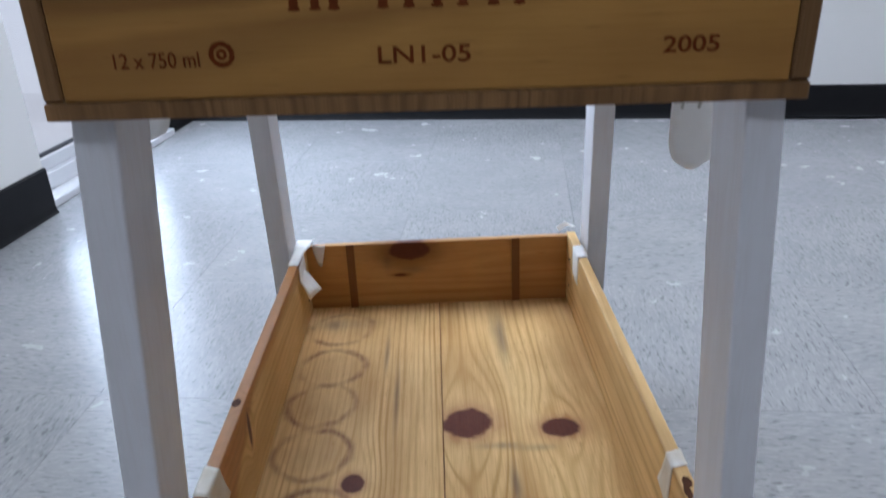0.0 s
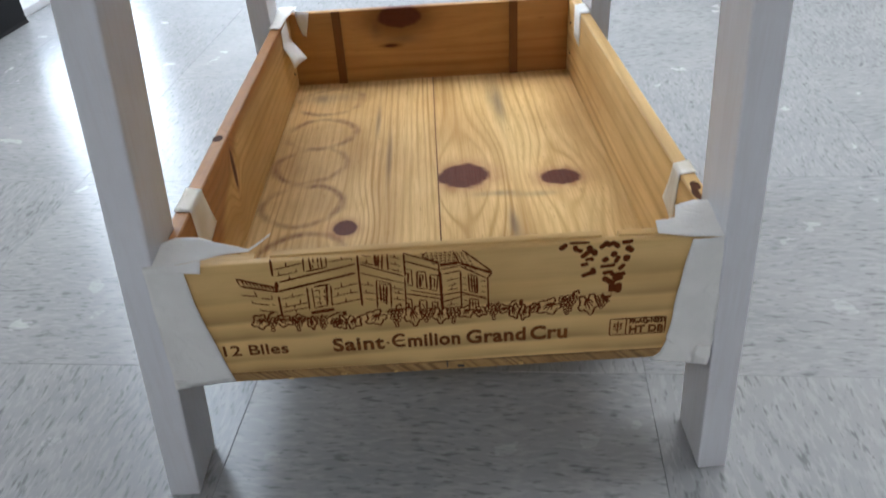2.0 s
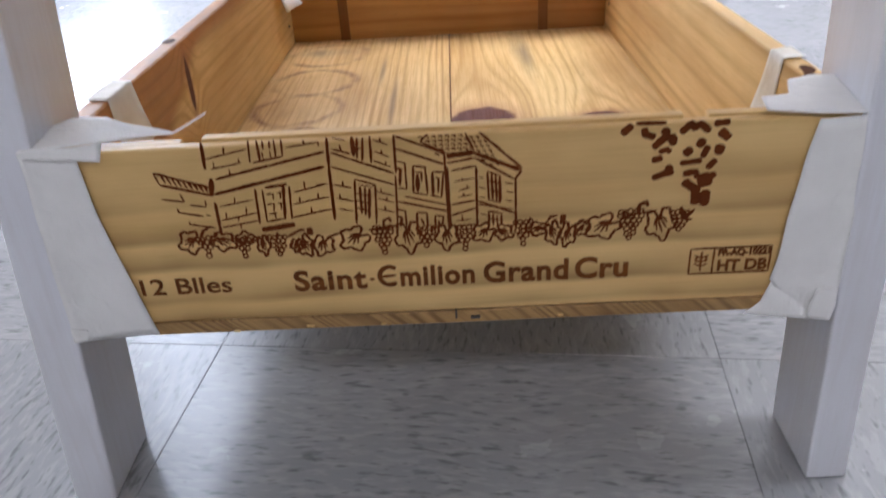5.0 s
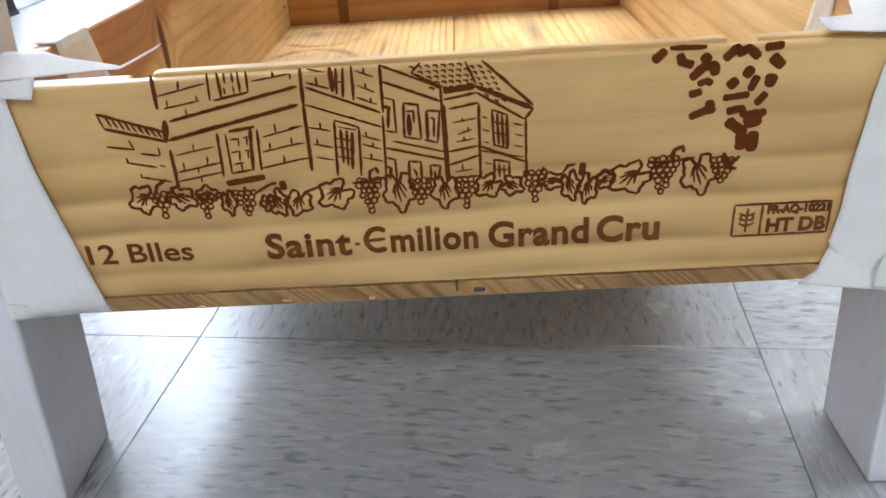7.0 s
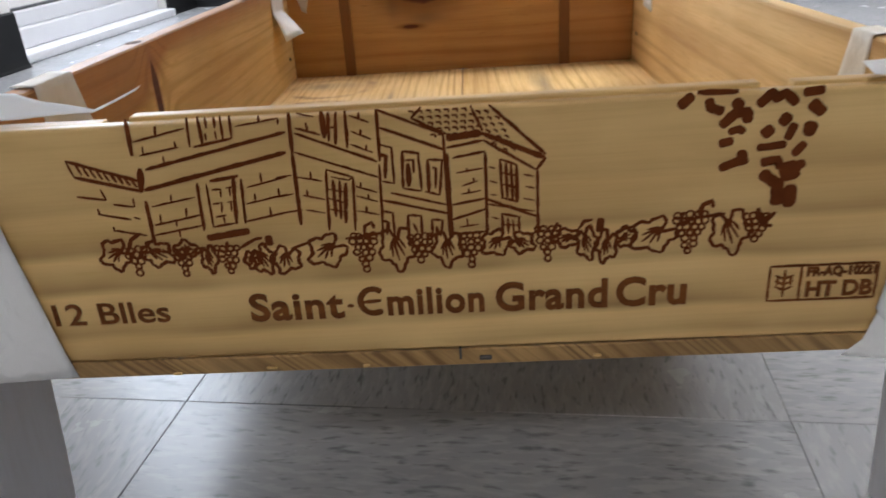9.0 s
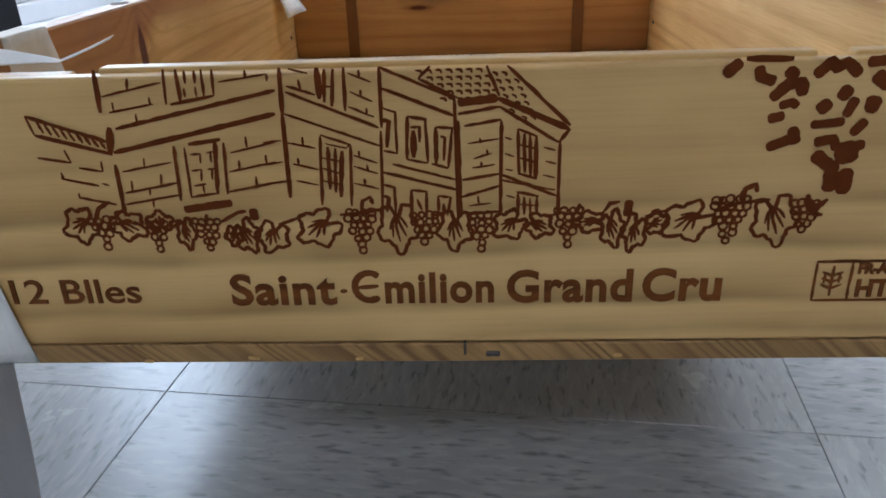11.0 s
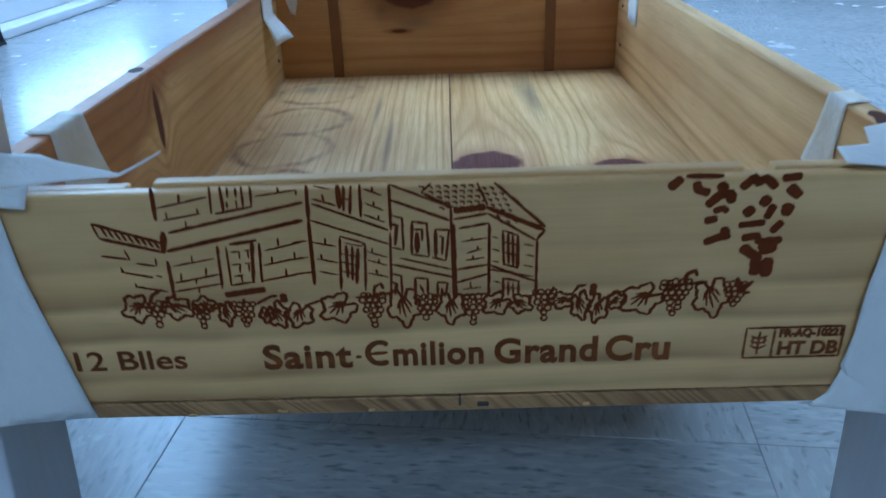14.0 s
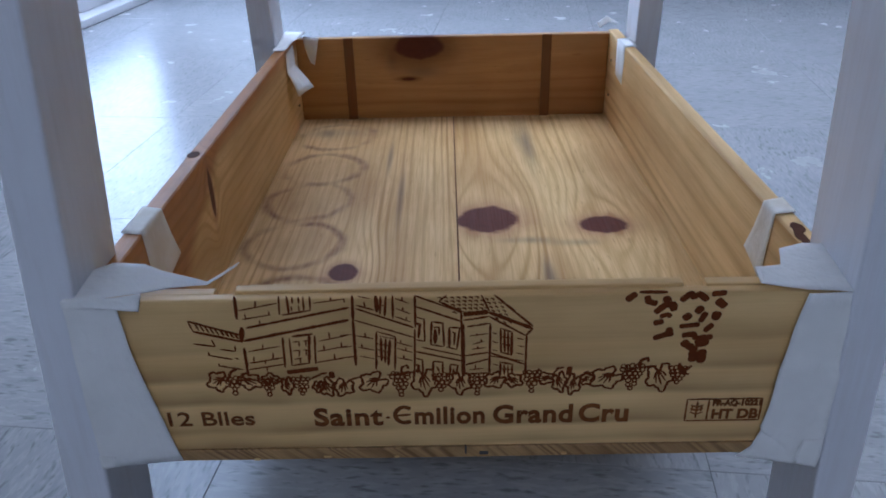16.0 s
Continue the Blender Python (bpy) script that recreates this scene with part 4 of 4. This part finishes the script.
for v in uncial.bm.verts:
    v.co.z -= Z0 / 1000
part("lettering", uncial.bm, M_SCORCH, front)
stamp = Ink(YT)
for x0, z0, x1, z1 in ((102.5, 129.2, 137.5, 129.2), (102.5, 116.6, 137.5, 116.6), (102.7, 129.2, 102.7, 116.6), (112.8, 129.2, 112.8, 116.6), (137.3, 129.2, 137.3, 116.6)):
    stamp.stroke(0.7, x0, z0, x1, z1)
for x in (105.5, 107.6, 109.7):
    stamp.stroke(0.8, x, 127.8 - abs(x - 107.6), x, 118.0 + 2.0 * abs(x - 107.6))
for z in (120.5, 122.5, 124.5):
    stamp.stroke(0.7, 104.6, z + 1.4, 107.6, z, 110.6, z + 1.4)
for v in stamp.bm.verts:
    v.co.z -= Z0 / 1000
part("stamp_frame", stamp.bm, M_SCORCH, front, "burnt-in treatment stamp with an ear of corn")
text_mesh("lettering", "HT DB", 0.0076, front, 0.1150, 0.1178 - Z0 / 1000, YT, M_SCORCH, 0.0215, 0.00026)
text_mesh("lettering", "FR-AQ-10221", 0.0044, front, 0.1147, 0.1253 - Z0 / 1000, YT, M_SCORCH, 0.0222, 0.00022)

# tape at the crate's corners (heights from the crate's own base)
T = TOP
YF = -0.0023
def tape(rows, label="white masking tape", thick=0.00025, material=M_TAPE):
    return part("masking_tape", sheet(rows, thick), material, crate, label, smooth=True)


# front corners
tape(ruled([(-0.1712, -0.0042, T - 0.001), (-0.1718, -0.0060, 0.064), (-0.1720, -0.0074, 0.036), (-0.1722, -0.0086, 0.0078)],
           [(-0.1492, YF, T - 0.002), (-0.1478, YF, 0.0685), (-0.1430, YF, 0.0400), (-0.1360, YF, 0.0052)], 20, 12, 0.0006, 1))
tape(ruled([(-0.1722, -0.0092, 0.0150), (-0.1724, -0.0094, 0.0070)], [(-0.1655, -0.0072, 0.0125), (-0.1610, -0.0062, 0.0062)], 5, 5, 0.0003, 17), "folded tape end")
tape(ruled([(-0.1708, -0.0056, T - 0.0018), (-0.1600, -0.0052, T - 0.0026), (-0.1500, -0.0046, T - 0.0038), (-0.1393, -0.0040, T - 0.0050)],
           [(-0.1712, -0.0046, T + 0.001), (-0.1600, -0.0042, T + 0.0016), (-0.1500, -0.0030, T + 0.0015), (-0.1388, 0.0008, T + 0.0014)], 12, 5, 0.0004, 2), "loose flap of white masking tape")
tape(ruled([(-0.1712, -0.0046, T + 0.001), (-0.1600, -0.0042, T + 0.0016), (-0.1500, -0.0030, T + 0.0015), (-0.1390, 0.0010, T + 0.0014), (-0.1300, 0.0050, T + 0.0010), (-0.1120, 0.0078, T + 0.0006), (-0.1000, 0.0160, T + 0.0055)],
           [(-0.1692, 0.0050, T + 0.003), (-0.1650, 0.0180, T + 0.0040), (-0.1560, 0.0188, T + 0.0065), (-0.1420, 0.0186, T + 0.0062), (-0.1325, 0.0150, T + 0.0042), (-0.1120, 0.0098, T + 0.0012), (-0.0992, 0.0178, T + 0.0064)], 24, 8, 0.0007, 21), "crumpled flap of white masking tape")
tape(ruled([(0.1462, YF, T - 0.002), (0.1420, YF, 0.058), (0.1385, YF, 0.0205), (0.1450, YF, 0.0100), (0.1540, YF - 0.0030, 0.0034)],
           [(0.1674, -0.0054, T - 0.001), (0.1662, -0.0072, 0.058), (0.1650, -0.0090, 0.024), (0.1640, -0.0100, 0.010), (0.1600, -0.0092, 0.0034)], 22, 12, 0.0009, 4))
tape(ruled([(0.1560, -0.0100, 0.0190), (0.1545, -0.0094, 0.0110), (0.1550, -0.0080, 0.0036)], [(0.1642, -0.0112, 0.0200), (0.1648, -0.0112, 0.0110), (0.1640, -0.0108, 0.0032)], 8, 6, 0.0009, 18), "puckered tape end")
tape(ruled([(0.1395, YF + 0.0004, 0.0190), (0.1362, YF + 0.0006, 0.0080), (0.1300, YF + 0.0006, 0.0020)], [(0.150, YF + 0.0004, 0.019), (0.157, YF - 0.0040, 0.008), (0.1645, -0.0090, 0.0016)], 8, 8, 0.0003, 5))
tape(ruled([(0.1268, 0.0002, T + 0.0012), (0.1360, -0.0022, T + 0.0009), (0.1455, -0.0044, T + 0.0006), (0.1560, -0.0052, T + 0.0006), (0.1676, -0.0058, T - 0.0006)],
           [(0.1275, 0.0112, T + 0.0030), (0.1392, 0.0124, T + 0.0038), (0.1425, 0.0236, T + 0.0054), (0.1530, 0.0278, T + 0.0060), (0.1668, 0.0282, T + 0.0050)], 20, 9, 0.0008, 6), "crumpled flap of white masking tape")
# strips over both side boards near the front, and at the back corners
for sx, y0, far_end in ((-1, 0.060, 0.104), (1, 0.070, 0.100)):
    tape(ruled([(sx * (WI - 0.0006), y0 + 0.003, T - 0.041), (sx * (WI - 0.0006), y0 + 0.002, T - 0.02), (sx * (WI - 0.0005), y0, T), (sx * (W2 + 0.0004), y0 + 0.002, T + 0.0001)],
               [(sx * (WI - 0.0006), far_end, T - 0.034), (sx * (WI - 0.0006), far_end - 0.008, T - 0.018), (sx * (WI - 0.0005), far_end - 0.014, T), (sx * (W2 + 0.0004), far_end - 0.010, T + 0.0001)],
               12, 6, 0.0003, 8 + sx), "thin masking tape with the wood showing through", 0.00015, M_TAPE_THIN)
tape(ruled([(-0.1592, 0.445, T - 0.004), (-0.158, 0.440, T - 0.022), (-0.150, 0.442, T - 0.044)], [(-0.1592, 0.485, T - 0.004), (-0.158, 0.478, T - 0.022), (-0.138, 0.462, T - 0.040)], 8, 5, 0.0012, 11), "torn strip of white masking tape")
tape(ruled([(-0.152, 0.5015, T + 0.001), (-0.150, 0.500, T - 0.012), (-0.146, 0.499, T - 0.026)], [(-0.136, 0.5015, T - 0.002), (-0.138, 0.498, T - 0.013), (-0.142, 0.4985, T - 0.028)], 6, 4, 0.001, 12))
tape(ruled([(-0.171, 0.440, T + 0.0004), (-0.171, 0.475, T + 0.0004), (-0.171, 0.512, T + 0.003)], [(-0.159, 0.440, T + 0.0004), (-0.157, 0.475, T + 0.001), (-0.150, 0.512, T + 0.003)], 8, 4, 0.0008, 13))
tape(ruled([(0.1594, 0.430, T - 0.036), (0.1594, 0.430, T), (0.1712, 0.430, T + 0.0004)], [(0.1594, 0.462, T - 0.034), (0.1594, 0.462, T), (0.1712, 0.466, T + 0.0004)], 8, 4, 0.0004, 14))
tape(ruled([(0.150, 0.508, T + 0.001), (0.160, 0.512, T + 0.006), (0.171, 0.512, T + 0.004)], [(0.148, 0.5135, T + 0.006), (0.158, 0.5145, T + 0.012), (0.172, 0.516, T + 0.003)], 6, 4, 0.0012, 15), "loose scrap of white masking tape")

# ---------------------------------------------------------------- upper crate
UX0, UX1, UB = -0.168, 0.174, 0.0085
upper = thing("wine_crate", "brown pine wine crate with burnt-in lettering, on four legs", "crate", pose(0, -0.003, UZ + 0.0005, 0, 0.6, 0))
UH = 0.17
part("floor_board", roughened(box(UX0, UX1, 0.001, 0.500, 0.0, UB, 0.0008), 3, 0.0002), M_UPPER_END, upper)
part("end_grain", roughened(box(UX0, UX1, -0.0006, 0.001, 0.0002, UB - 0.0006, 0.0004), 3, 0.0004), M_UPPER_END, upper, "rough dark sawn end grain")
up_front = part("front_panel", roughened(box(UX0 + 0.0095, UX1 - 0.0095, 0.0005, 0.010, UB, UH, 0.0006), 2, 0.0001), M_UPPER, upper, "honey-coloured pine board with burnt-in lettering")
part("back_panel", box(UX0 + 0.0095, UX1 - 0.0095, 0.490, 0.500, UB, UH, 0.0006), M_UPPER, upper)
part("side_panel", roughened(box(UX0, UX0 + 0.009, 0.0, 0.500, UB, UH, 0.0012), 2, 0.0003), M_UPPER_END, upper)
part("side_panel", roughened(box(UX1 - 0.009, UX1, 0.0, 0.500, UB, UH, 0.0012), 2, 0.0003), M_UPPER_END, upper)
YU = 0.0002
text_mesh("lettering", "12 x 750 ml", 0.0095, up_front, -0.133, 0.0225, YU, M_BURNT, 0.0375)
text_mesh("lettering", "LN1-05", 0.0105, up_front, -0.0175, 0.0215, YU, M_BURNT, 0.0405, 0.00012)
text_mesh("lettering", "2005", 0.0100, up_front, 0.107, 0.0225, YU, M_BURNT, 0.0245, 0.00012)
mark = Ink(YU)
mark.ring(-85.5, 27.5, 4.6, 1.6, 16)
part("round_mark", mark.bm, M_BURNT, up_front, "burnt-in round mark")
mark = Ink(YU)
mark.ring(-85.5, 27.5, 1.7, 1.1, 12)
part("round_mark", mark.bm, M_BURNT, up_front, "burnt-in dot in the round mark")
for k, x in enumerate((-52, -43, -35, -14, -3, 9, 20, 33, 44)):
    mark = Ink(YU)
    mark.stroke(3.0, x, 45.5, x, 60)
    mark.stroke(1.5, x - 2.5, 45.5, x + 2.5, 45.5)
    part("burnt_bar", mark.bm, M_BURNT, up_front, "plain burnt bar")


# ---------------------------------------------------------------- paper tags hanging beside the upper crate
def hang_tag(name, x0, x1, y, z0, z1, label, lean):
    t = thing(name, label, "tag", Matrix())
    rows = []
    for i in range(15):
        k = i / 14
        z = z1 + (z0 - z1) * k
        half = 0.5 * (x1 - x0)
        if k > 0.75:
            half *= math.sqrt(max(0.0, 1 - ((k - 0.75) / 0.2501) ** 2)) * 0.85 + 0.15
        rows.append([Vector((0.5 * (x0 + x1) + half * (2 * j / 6 - 1), y + 0.002 * math.sin(3 * k + j * 0.5) + lean * k, z)) for j in range(7)])
    part("card", sheet(rows, 0.0006), M_PAPER, t, smooth=True)
    return t


rt = hang_tag("paper_tag", 0.1765, 0.212, 0.200, 0.360, 0.452, "white paper tag tied with string to the crate", 0.003)
for sx in (-1, 1):
    b = bmesh.new()
    pts = [Vector((0.190 + sx * 0.002, 0.197, 0.430)), Vector((0.190 + sx * 0.007, 0.195, 0.420)), Vector((0.188 + sx * 0.006, 0.196, 0.408))]
    for p, q in zip(pts, pts[1:]):
        d = q - p
        m = Matrix.Translation((p + q) / 2) @ d.to_track_quat("Z", "Y").to_matrix().to_4x4()
        bmesh.ops.create_cone(b, cap_ends=True, segments=8, radius1=0.0011, radius2=0.0011, depth=d.length + 0.001, matrix=m)
    part("string", b, M_STRING, rt, "loose string end")
b = bmesh.new()
bmesh.ops.create_cone(b, cap_ends=True, segments=8, radius1=0.0009, radius2=0.0009, depth=0.05, matrix=pose(0.183, 0.1985, 0.452, 0, -35, 0))
part("string", b, M_STRING, rt, "string to the crate")
lt = hang_tag("paper_tag", -0.232, -0.187, 0.200, 0.399, 0.470, "creased white paper tag hanging by the crate", 0.002)
b = bmesh.new()
bmesh.ops.create_cone(b, cap_ends=True, segments=8, radius1=0.0009, radius2=0.0009, depth=0.05, matrix=pose(-0.182, 0.2005, 0.472, 0, 65, 0))
part("string", b, M_STRING, lt, "string to the crate")

# ---------------------------------------------------------------- floor tiles, each its own piece
TS, GAP = 0.3164, 0.0002
TILES = pose(-0.158, 0.113, 0, 0, 0, -5.8)
floor_ob = bpy.data.objects["floor"]


def tile_mesh(name, mat):
    bm = box(-TS / 2 + GAP / 2, TS / 2 - GAP / 2, -TS / 2 + GAP / 2, TS / 2 - GAP / 2, -0.004, 0.0)
    bmesh.ops.bevel(bm, geom=[e for e in bm.edges if e.verts[0].co.z > -0.001 and e.verts[1].co.z > -0.001], offset=0.0003, segments=1, affect="EDGES")
    return mesh_of(name, bm, mat)


TA, TB = tile_mesh("tile", M_TILE_A), tile_mesh("tile", M_TILE_B)
inv = ROOM.inverted()
far = bmesh.new()
for i in range(-4, 28):
    for j in range(-30, 9):
        m = TILES @ pose((i + 0.5) * TS, (j + 0.5) * TS, 0)
        p = inv @ m.translation
        if p.x < -0.12 or p.x > 8.0 or p.y < -9.0 or p.y > 0.12:
            continue
        if p.x < 3.9 and p.y > -4.3:
            ob = new("tile", TA if (i + j) % 2 else TB)
            ob.parent = floor_ob
            ob.matrix_parent_inverse = ROOM.inverted()
            ob.matrix_basis = m
        else:
            h = TS / 2 - GAP / 2
            top = [far.verts.new(m @ Vector((x, y, 0.0))) for x, y in ((-h, -h), (h, -h), (h, h), (-h, h))]
            low = [far.verts.new(m @ Vector((x, y, -0.004))) for x, y in ((-h, -h), (h, -h), (h, h), (-h, h))]
            far.faces.new(top)
            for k in range(4):
                far.faces.new((top[k], low[k], low[(k + 1) % 4], top[(k + 1) % 4]))
rest = new("tile_field", mesh_of("tile_field", far, M_TILE_A))
rest.parent = floor_ob
rest.matrix_parent_inverse = ROOM.inverted()
tagged(rest, "grey streaked vinyl tiles across the room", kind="stuff")
